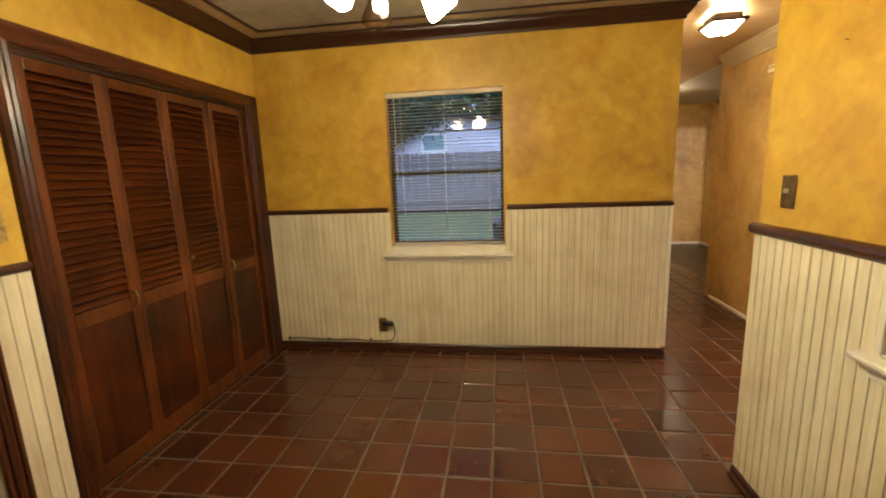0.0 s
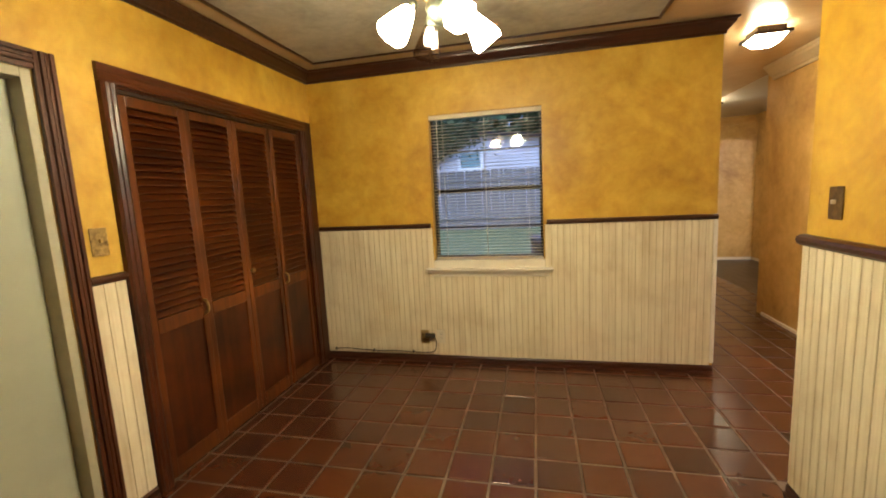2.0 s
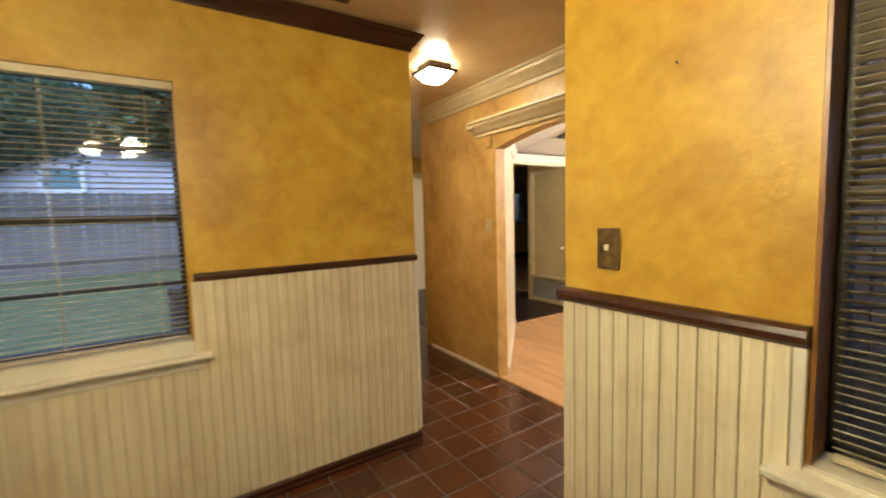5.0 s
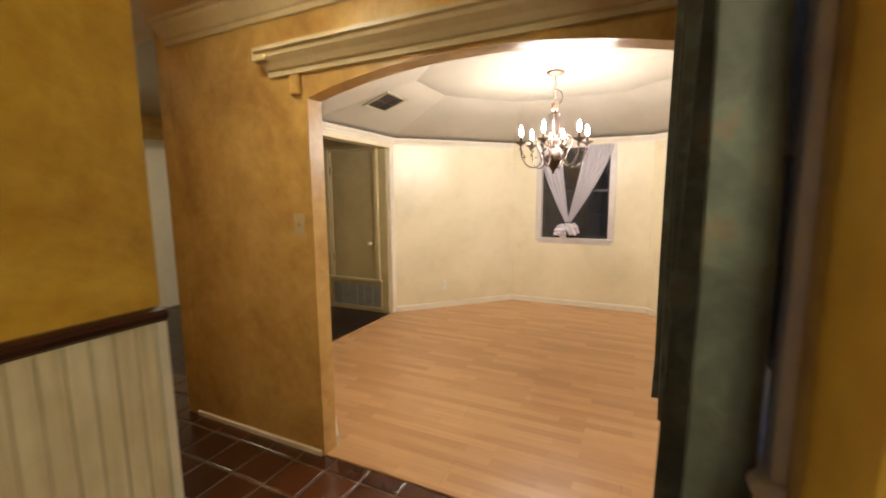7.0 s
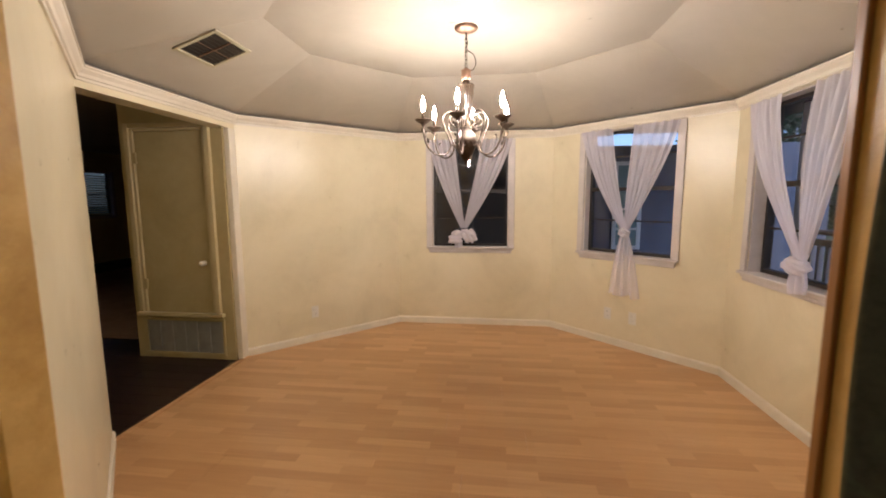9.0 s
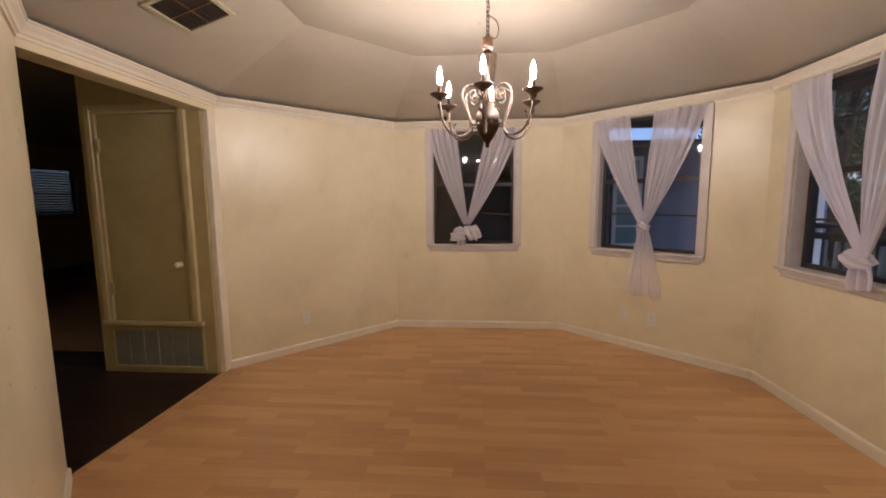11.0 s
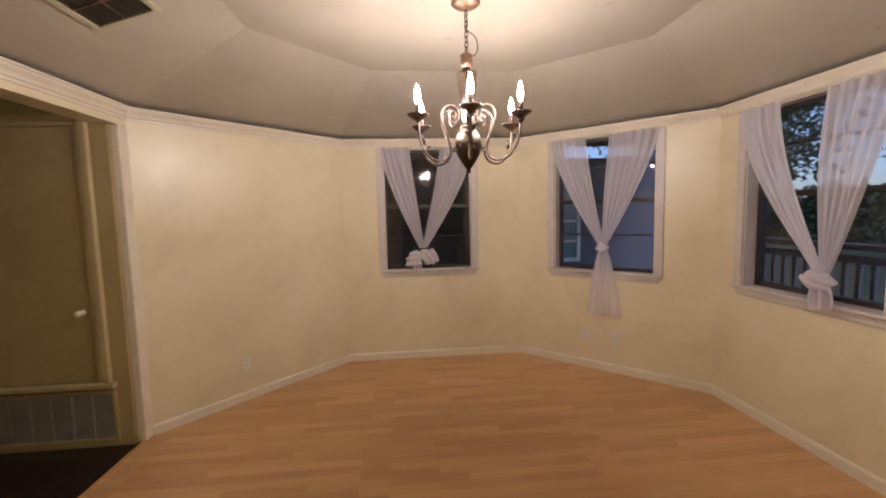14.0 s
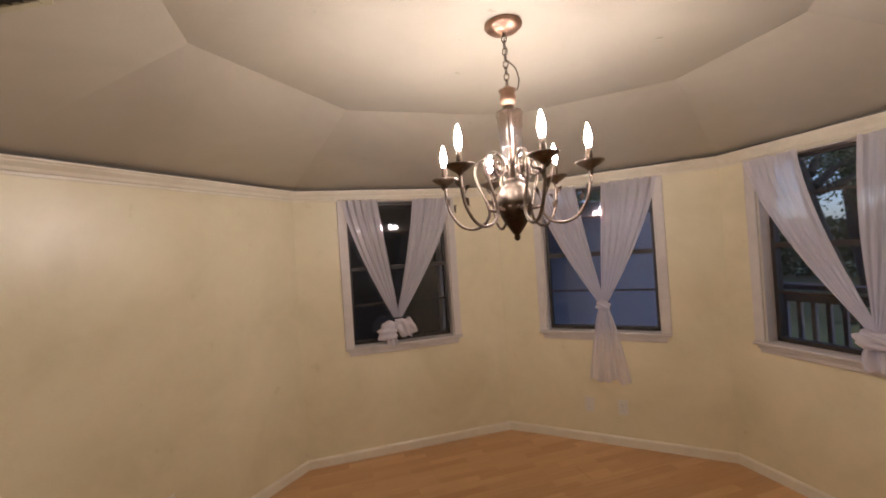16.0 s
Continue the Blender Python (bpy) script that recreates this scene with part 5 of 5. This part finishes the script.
# ---- return-air closet in the living room ----
def return_closet():
    x = 4.83
    solid("wall_return_closet", boxes(((x, 4.947, 0), (4.97, 5.87, H)), ((4.97, 5.76, 0), (5.245, 5.87, H))), OLIVE, "khaki painted closet wall in the living room", "wall", kind="structure")
    m = Matrix(((0, -1, 0, x), (1, 0, 0, 0), (0, 0, 1, 0), (0, 0, 0, 1)))   # u = +y, v = -x
    t = thing("return_air_closet_door", (x, 5.43, 0.4), "khaki flush utility door over an air grille, shut", "door")
    part("leaf", boxes(((5.119, 0.001, 0.418), (5.731, 0.009, 1.934)), bev=0.003, m=m), OLIVE, t)
    for lo, hi in (((5.045, 0.001, 0.414), (5.088, 0.034, 2.0)), ((5.0885, 0.001, 0.414), (5.115, 0.022, 1.962)), ((5.762, 0.001, 0.414), (5.805, 0.034, 2.0)), ((5.735, 0.001, 0.414), (5.7615, 0.022, 1.962)), ((5.0885, 0.001, 1.9625), (5.7615, 0.034, 2.0)), ((5.1155, 0.001, 1.938), (5.7345, 0.022, 1.962)), ((5.02, 0.001, 0.38), (5.82, 0.042, 0.412))):
        part("casing", boxes((lo, hi), bev=0.005, m=m), KHAKITRIM, t, "paler khaki moulded casing")
    for z in (0.66, 1.72):
        part("hinge", boxes(((5.71, 0.014, z - 0.045), (5.74, 0.03, z + 0.045)), bev=0.003, m=m), OLIVE, t)
    bm = lathe([(0.0, 0.05), (0.018, 0.045), (0.022, 0.034), (0.012, 0.022), (0.01, 0.012), (0.022, 0.006), (0.022, 0.0)], seg=14)
    bm.transform(Matrix.Translation((x - 0.014, 5.17, 0.845)) @ pose(0, 0, 0, 0, -90, 0))
    part("knob", bm, TRIM, t, "small cream knob")
    g = thing("return_air_grille", (x, 5.41, 0.2), "greyed return-air grille near the floor", "vent")
    part("frame", boxes(((5.03, 0.001, 0.03), (5.785, 0.012, 0.055)), ((5.03, 0.001, 0.335), (5.785, 0.012, 0.36)), ((5.03, 0.001, 0.055), (5.055, 0.012, 0.335)), ((5.76, 0.001, 0.055), (5.785, 0.012, 0.335)), bev=0.003, m=m), OLIVE, g)
    part("backing", boxes(((5.055, 0.001, 0.055), (5.76, 0.002, 0.335)), m=m), GRILLE, g)
    for k in range(1, 6):
        u = 5.055 + k * 0.705 / 6
        part("bar", boxes(((u - 0.004, 0.002, 0.055), (u + 0.004, 0.011, 0.335)), m=m), GRILLE, g)
    bm = boxes(((-0.3525, -0.006, -0.0006), (0.3525, 0.006, 0.0006)))
    fin = mesh_of("fin", bm, GRILLE)
    for k in range(22):
        piece("fin", fin, g, m @ Matrix.Translation((5.4075, 0.006, 0.062 + k * 0.0125)) @ pose(0, 0, 0, 35, 0, 0))


return_closet()


# ---- outside ----
def fence(y):
    t = thing("board_fence", (0, y, 0), "weathered grey board fence along the lawn", "fence")
    bm = bmesh.new()
    w, h = 0.138, 2.0
    v = [bm.verts.new((a, d, b)) for d in (0, 0.02) for a, b in ((0, 0), (w, 0), (w, h - 0.05), (w - 0.035, h), (0.035, h), (0, h - 0.05))]
    bm.faces.new(v[:6][::-1])
    bm.faces.new(v[6:])
    for k in range(6):
        bm.faces.new((v[k], v[(k + 1) % 6], v[6 + (k + 1) % 6], v[6 + k]))
    board = mesh_of("board", bm, FENCEWOOD)
    for k in range(110):
        piece("board", board, t, Matrix.Translation((-11 + k * 0.145, y, 0.12 + random.uniform(-0.02, 0.02))) @ pose(0, 0, 0, 0, random.uniform(-0.6, 0.6), 0))
    for z in (0.5, 1.75):
        part("fence_rail", boxes(((-11, y - 0.045, z), (5, y - 0.005, z + 0.09))), FENCEWOOD, t)


fence(14.0)


def lap_siding(bm, p0, p1, z0, z1, board=0.16, lip=0.03):
    m = along(p0, p1)
    length = (Vector(p1) - Vector(p0)).length
    z = z0
    while z < z1 - 0.01:
        top = min(z + board, z1)
        v = [bm.verts.new(m @ Vector(q)) for q in ((0, lip, z), (length, lip, z), (length, 0.006, top), (0, 0.006, top), (0, 0, z), (length, 0, z))]
        bm.faces.new((v[0], v[1], v[2], v[3]))
        bm.faces.new((v[4], v[5], v[1], v[0]))
        z += board
    return bm


def neighbour_house():
    y = 20.0
    t = thing("neighbour_house", (-1, y, 0), "pale lap-sided neighbour house with dark lopsided gable roof", "house")
    low, peak, right = (-5.8, 2.25), (-2.5, 4.08), (9.0, 2.75)
    outline = [(low[0], -0.2), low, peak, right, (right[0], -0.2)]

    bm = bmesh.new()
    f, k = ([bm.verts.new((x, d, z)) for x, z in outline] for d in (y, y + 7))
    bm.faces.new(f)
    bm.faces.new(k[::-1])
    for j in range(5):
        q = (j + 1) % 5
        bm.faces.new((f[j], f[q], k[q], k[j]))
    part("wall", bm, SIDING, t)
    z, bm = 0.0, bmesh.new()
    while z < peak[1] - 0.1:
        h = min(0.2, peak[1] - 0.05 - z)
        xa = low[0] if z + h < low[1] else low[0] + (z + h - low[1]) / (peak[1] - low[1]) * (peak[0] - low[0])
        xb = right[0] if z + h < right[1] else right[0] - (z + h - right[1]) / (peak[1] - right[1]) * (right[0] - peak[0])
        lap_siding(bm, (xa, y), (xb, y), z, z + h, 0.2)
        z += 0.2
    part("siding", bm, SIDING, t, "pale lap siding boards")
    for p, q in ((low, peak), (peak, right)):
        d = Vector((q[0] - p[0], 0, q[1] - p[1])).normalized()
        a = Vector((p[0], y - 0.35, p[1])) - d * (0.5 if p is low else 0.0)
        b = Vector((q[0], y - 0.35, q[1])) + d * (0.5 if q is right else 0.0)
        bm = bmesh.new()
        v = [bm.verts.new(c + Vector((0, e, h))) for h in (0.0, 0.16) for e in (0, 7.7) for c in (a, b)]
        for w in ((0, 1, 3, 2), (4, 5, 7, 6), (0, 1, 5, 4), (2, 3, 7, 6), (0, 2, 6, 4), (1, 3, 7, 5)):
            bm.faces.new([v[i] for i in w])
        part("roof", bm, SHINGLE, t, "dark shingle roof slope")
    for x in (-2.84, 1.35):
        z0, z1 = (2.42, 3.42) if x < 0 else (2.2, 3.2)
        fr = part("window", boxes(((x - 0.62, y - 0.08, z0), (x + 0.62, y - 0.035, z0 + 0.15)), ((x - 0.62, y - 0.08, z1 - 0.15), (x + 0.62, y - 0.035, z1)), ((x - 0.62, y - 0.08, z0 + 0.15), (x - 0.47, y - 0.035, z1 - 0.15)), ((x + 0.47, y - 0.08, z0 + 0.15), (x + 0.62, y - 0.035, z1 - 0.15))), WHITE, t, "white framed window")
        part("pane", boxes(((x - 0.47, y - 0.05, z0 + 0.15), (x + 0.47, y - 0.04, z1 - 0.15))), HOUSEPANE, fr)
    return t


neighbour_house()


def air_conditioner(x, y):
    t = thing("air_conditioner", (x, y, -0.15), "dark louvred outdoor air conditioner on lawn", "air conditioner")
    z = -0.2
    part("casing", boxes(((x - 0.35, y - 0.35, z), (x + 0.35, y + 0.35, z + 0.08)), ((x - 0.35, y - 0.35, z + 0.70), (x + 0.35, y + 0.35, z + 0.78)), *(((x + a - 0.03, y + b - 0.03, z), (x + a + 0.03, y + b + 0.03, z + 0.78)) for a in (-0.32, 0.32) for b in (-0.32, 0.32)), bev=0.01), SIDEDARK, t)
    part("coil", boxes(((x - 0.31, y - 0.31, z + 0.05), (x + 0.31, y + 0.31, z + 0.72))), DUCT_SHADOW_DARK, t)
    fin = mesh_of("louvre", boxes(((-0.30, -0.345, -0.012), (0.30, 0.345, 0.012)), bev=0.004), SIDEDARK)
    for k in range(13):
        piece("louvre", fin, t, Matrix.Translation((x, y, z + 0.11 + k * 0.046)))


air_conditioner(0.42, 7.4)


def tree(x, y, h, spread, count, seed, label, lean=0.0, low=0.35, size=0.10):
    rnd = random.Random(seed)
    t = thing("tree", (x, y, -0.1), label, "tree")
    trunk = [(x, y, -0.2), (x + 0.1 + lean * 0.3, y, h * 0.2), (x + lean * 0.6, y + 0.1, h * 0.42), (x + lean, y, h * 0.7)]
    bm = tube(smooth_path(trunk, 5), h * 0.02, 9, None, lambda s: 1.2 - 0.8 * s)
    tips = []
    for k in range(9):
        a = k * 2.4 + rnd.random()
        f = rnd.uniform(low, 0.7)
        s = Vector((x + lean * f * 1.3, y, h * f))
        e = s + Vector((math.cos(a), math.sin(a), rnd.uniform(0.15, 0.8))) * spread * rnd.uniform(0.5, 1.0)
        mid = (s + e) / 2 + Vector((rnd.uniform(-0.2, 0.2), rnd.uniform(-0.2, 0.2), 0.3))
        tube(smooth_path([s, mid, e], 4), h * 0.011, 6, bm, lambda q: 1.1 - 0.8 * q)
        tips += [e, mid, (mid + e) / 2]
    part("trunk", bm, BARK, t, "dark trunk with crooked limbs")
    verts, faces = [], []
    for _ in range(count):
        c = rnd.choice(tips) + Vector((rnd.gauss(0, 1), rnd.gauss(0, 1), rnd.gauss(0, 0.7))) * spread * 0.24
        d = Vector((rnd.gauss(0, 1), rnd.gauss(0, 1), rnd.gauss(0, 1))).normalized()
        e = d.orthogonal().normalized()
        s = size * rnd.uniform(0.6, 1.4)
        k = len(verts)
        verts += [c - d * s, c + e * s * 0.45, c + d * s, c - e * s * 0.45]
        faces.append((k, k + 1, k + 2, k + 3))
    me = bpy.data.meshes.new("crown")
    me.from_pydata([v - t.location for v in verts], [], faces)
    me.materials.append(LEAF)
    cr = new("crown", me)
    cr.parent = t
    tagged(cr, "ragged crown of small dark leaves", kind="stuff")
    return t


tree(-4.4, 15.0, 5.2, 2.3, 12000, 3, "dark leafy tree by the board fence", 0.5, 0.45, 0.09)
tree(7.9, -5.6, 7.0, 2.4, 13000, 5, "dark crooked oak tree beyond the porch", 1.2, 0.26, 0.045)
tree(12.5, -5.5, 7.5, 2.8, 12000, 6, "dark leafy tree beyond the porch", -0.6, 0.22, 0.06)
tree(10.5, -11.0, 9.0, 3.4, 12000, 8, "far leafy tree beyond the porch", 0.6, 0.18, 0.08)
tree(17.0, -9.0, 9.0, 3.6, 12000, 9, "far leafy tree beyond the porch", 0.4, 0.18, 0.09)
tree(5.5, -12.0, 9.0, 3.4, 14000, 10, "far leafy tree beyond the porch", 0.4, 0.18, 0.08)


def hedge(x0, x1, y, h, count, seed, leaf, label):
    """A long ragged hedge of small leaves."""
    rnd = random.Random(seed)
    verts, faces = [], []
    for _ in range(count):
        x = rnd.uniform(x0, x1)
        top = h * (0.75 + 0.35 * noise.noise(Vector((x * 0.5, seed, 0))))
        c = Vector((x, y + rnd.gauss(0, 0.5), -0.25 + top * rnd.random() ** 0.8))
        d = Vector((rnd.gauss(0, 1), rnd.gauss(0, 1), rnd.gauss(0, 1))).normalized()
        e = d.orthogonal().normalized()
        q = leaf * rnd.uniform(0.6, 1.4)
        k = len(verts)
        verts += [c - d * q, c + e * q * 0.5, c + d * q, c - e * q * 0.5]
        faces.append((k, k + 1, k + 2, k + 3))
    me = bpy.data.meshes.new("hedge")
    me.from_pydata(verts, [], faces)
    me.materials.append(LEAF)
    tagged(new("hedge", me), label, "hedge", kind="stuff")


hedge(2, 26, -14.0, 2.9, 18000, 4, 0.11, "dark ragged hedge beyond the porch")
hedge(-16, 12, 29.0, 13.0, 16000, 7, 0.42, "tall dark row of trees behind the neighbour house")


def porch():
    """Porch on the south and east of the dining room: deck, railing, post and house walls."""
    solid("porch_deck", boxes(((1.4, -0.75, -0.2), (8.63, 0.84, -0.06)), ((6.25, 0.84, -0.2), (8.6, 5.0, -0.06))), FENCEWOOD, "grey wooden porch deck", "deck", kind="structure")
    t = thing("porch_railing", (4.5, -0.7, 0), "grey painted porch railing with square balusters", "railing")
    part("top_rail", boxes(((1.4, -0.75, 0.98), (6.7, -0.62, 1.03)), bev=0.006), RAILBLUE, t)
    part("sub_rail", boxes(((1.4, -0.70, 0.86), (6.7, -0.66, 0.93)), bev=0.004), RAILBLUE, t)
    part("bottom_rail", boxes(((1.4, -0.71, 0.03), (6.7, -0.65, 0.10)), bev=0.004), RAILBLUE, t)
    bal = mesh_of("baluster", boxes(((-0.018, -0.018, 0.10), (0.018, 0.018, 0.86)), bev=0.003), RAILBLUE)
    for k in range(44):
        piece("baluster", bal, t, Matrix.Translation((1.5 + k * 0.118, -0.68, 0)))
    p = thing("porch_post", (6.75, -0.68, 0), "pale square porch post", "post")
    part("shaft", boxes(((6.69, -0.74, -0.06), (6.81, -0.62, 2.4)), bev=0.008), SIDING, p)
    part("plinth", boxes(((6.66, -0.77, -0.06), (6.84, -0.59, 0.12)), bev=0.008), SIDING, p)
    copy_thing(p, pose(7.35, 2.3, 0))
    w = thing("porch_house_wing", (8.3, 0, 0), "grey lap-sided house wing beyond the porch", "house")
    part("wall", boxes(((8.63, -2.3, -0.2), (8.8, 1.5, 2.2))), SIDEBLUE, w)
    part("siding", lap_siding(bmesh.new(), (8.63, 1.5), (8.63, -2.3), 0, 2.2, 0.16, 0.014), SIDEBLUE, w)
    wf = part("window", boxes(((8.59, 0.42, 0.55), (8.615, 0.48, 1.95)), ((8.59, 0.80, 0.55), (8.615, 0.86, 1.95)), ((8.59, 0.48, 1.89), (8.615, 0.80, 1.95)), ((8.59, 0.48, 0.55), (8.615, 0.80, 0.61)), *(((8.595, 0.48, z - 0.018), (8.614, 0.80, z + 0.018)) for z in (0.88, 1.2, 1.52))), WHITE, w, "white framed porch window")
    part("pane", boxes(((8.602, 0.48, 0.61), (8.608, 0.80, 1.89))), HOUSEPANE, wf)
    # the porch's deep shade is put into this wall's near-black paint
    d = thing("porch_side_wall", (7.3, 3.0, 0), "porch wall beside the dining room, its shade painted near-black", "wall", kind="structure")
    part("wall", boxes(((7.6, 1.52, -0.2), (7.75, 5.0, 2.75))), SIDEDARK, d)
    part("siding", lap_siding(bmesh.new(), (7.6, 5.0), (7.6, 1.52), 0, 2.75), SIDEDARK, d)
    solid("porch_roof", boxes(((6.3, 0.86, 2.50), (8.9, 5.2, 2.62)), ((1.0, -1.0, 2.42), (8.9, 0.84, 2.50))), SHINGLE, "dark porch roof east of the dining room", "roof", kind="structure")


porch()


def court_wall():
    t = thing("court_siding", (2.9, 1.4, 0), "dark brown brick outer wall of the dining room", "wall", kind="structure")
    a, b = Vector(OCT[3]), Vector(OCT[4])
    n = Vector((-0.716, -0.697))
    m = along(tuple(a + n * 0.15), tuple(b + n * 0.15))
    m = m @ Matrix.Diagonal((1, -1, 1, 1))
    part("backing", boxes(((-0.1, -0.005, -0.2), (1.55, 0.01, 2.5)), m=m), GROUT, t)
    brick = mesh_of("brick", boxes(((-0.095, 0.0, -0.028), (0.095, 0.018, 0.028)), bev=0.003), BRICK)
    for r in range(20):
        for k in range(8):
            piece("brick", brick, t, m @ Matrix.Translation((0.02 + 0.1 * (r % 2) + k * 0.2, 0.01, 0.75 + r * 0.067)))


court_wall()


# ---- floor pieces ----
def tiles():
    t = thing("tile_floor", (0, 2, 0), "glossy brown clay floor tiles with worn grout", "floor", kind="structure")
    s = 0.214
    bm = boxes(((-0.1012, -0.1012, -0.0085), (0.1012, 0.1012, 0.0)), bev=0.005)
    shapes = []
    for k in range(6):
        b2 = bm.copy()
        for v in b2.verts:
            v.co.x += random.uniform(-0.0016, 0.0016)
            v.co.y += random.uniform(-0.0016, 0.0016)
        b2.transform(pose(0, 0, 0, random.uniform(-0.1, 0.1), random.uniform(-0.1, 0.1), random.uniform(-0.5, 0.5)))
        shapes.append(mesh_of("tile", b2, TILE))
    bm.free()
    rest, nv = ([], []), 0
    near = 0
    for i in range(-9, 13):
        for j in range(-22, 30):
            x, y = 0.139 + (i + 0.5) * s, 2.835 + (j + 0.5) * s
            if x < XW - 0.1 or y < YS or y > FAR_WALL:
                continue
            inside = (x < XE and y < YN + 0.1) or (x < NEAR_END and YN + 0.1 > y > 2.12) or (NEAR_END - 0.02 < x < XA + 0.02 and y > 2.12) or (XA <= x < 2.6 and y > 4.85)
            if x > XE - 0.05 and y < 2.12:
                inside = False
            if not inside:
                continue
            z = random.uniform(-0.0008, 0.0004)
            if x > 2.3 and y < 4.8:
                part("cut_tile", boxes(((x - 0.1028, y - 0.1028, -0.0085), (XA + 0.008, y + 0.1028, z)), bev=0.004), TILE, t)
                continue
            if 0.9 < y < 4.6 and near < 300:
                near += 1
                piece("tile", random.choice(shapes), t, Matrix.Translation((x, y, z)) @ pose(0, 0, 0, 0, 0, random.choice((0, 90, 180, 270))))
            else:
                h = 0.1012
                for p in ((-h, -h, -0.008), (h, -h, -0.008), (h, h, -0.008), (-h, h, -0.008), (-h + 0.004, -h + 0.004, 0), (h - 0.004, -h + 0.004, 0), (h - 0.004, h - 0.004, 0), (-h + 0.004, h - 0.004, 0)):
                    rest[0].append((x + p[0], y + p[1] - 2, z + p[2]))
                for q in ((4, 5, 6, 7), (0, 1, 5, 4), (1, 2, 6, 5), (2, 3, 7, 6), (3, 0, 4, 7)):
                    rest[1].append(tuple(nv + k for k in q))
                nv += 8
    me = bpy.data.meshes.new("more_tiles")
    me.from_pydata(rest[0], [], rest[1])
    me.materials.append(TILE)
    ob = new("more_tiles", me)
    ob.parent = t
    tagged(ob, kind="stuff")


tiles()


def octagon_span(x):
    """The y range of the dining floor at x."""
    lo, hi = 9.0, -9.0
    for k in range(8):
        (xa, ya), (xb, yb) = OCT[k], OCT[(k + 1) % 8]
        if min(xa, xb) <= x <= max(xa, xb):
            ys = (ya, yb) if abs(xa - xb) < 1e-6 else (ya + (x - xa) / (xb - xa) * (yb - ya),) * 2
            lo, hi = min(lo, *ys), max(hi, *ys)
    return lo, hi


def laminate_floor():
    t = thing("laminate_floor", (4.2, 2.9, 0), "light oak laminate floor planks with soft sheen", "floor", kind="structure")
    w, ln, x, row = 0.195, 1.28, 2.43, 0
    plank = mesh_of("plank", boxes(((0.0003, 0.0004, -0.011), (w - 0.0003, ln - 0.0004, 0.0)), bev=0.0008), LAMINATE)
    while x < 6.12:
        spans = [octagon_span(min(max(q, 2.471), 6.089)) for q in (x, x + w)]
        lo, hi = min(s[0] for s in spans) - 0.01, max(s[1] for s in spans) + 0.01
        y = 0.55 + (row * 0.47) % ln - ln
        while y < hi:
            a, b = max(y, lo), min(y + ln, hi, 4.9)
            if b - a > 0.015:
                if b - a > ln - 0.001:
                    piece("plank", plank, t, Matrix.Translation((x, y, 0)))
                else:
                    part("plank", boxes(((x + 0.0003, a + 0.0004, -0.011), (min(x + w, 6.12) - 0.0003, b - 0.0004, 0.0)), bev=0.0008), LAMINATE, t)
            y += ln
        x, row = x + w, row + 1


laminate_floor()


def dark_planks():
    t = thing("plank_floor", (4, 6, 0), "dark stained plank floor with a satin sheen", "floor", kind="structure")
    w, ln, x, row = 0.128, 1.2, 2.625, 0
    plank = mesh_of("dark_plank", boxes(((0.001, 0.001, -0.011), (w - 0.001, ln - 0.001, -0.001)), bev=0.0015), DARKPLANK)
    while x < 5.245 - w * 0.5:
        y = 4.945 + (0 if row % 2 == 0 else -0.0)
        first = 0.5 + 0.7 * ((row * 0.37) % 1)
        part("plank", boxes(((x + 0.001, y, -0.011), (x + w - 0.001, y + first - 0.001, -0.001)), bev=0.0015), DARKPLANK, t)
        y += first
        while y < FAR_WALL - 0.05:
            if y + ln > FAR_WALL:
                part("plank", boxes(((x + 0.001, y, -0.011), (x + w - 0.001, FAR_WALL - 0.002, -0.001)), bev=0.0015), DARKPLANK, t)
            else:
                piece("plank", plank, t, Matrix.Translation((x, y, 0)))
            y += ln
        x, row = x + w, row + 1


dark_planks()
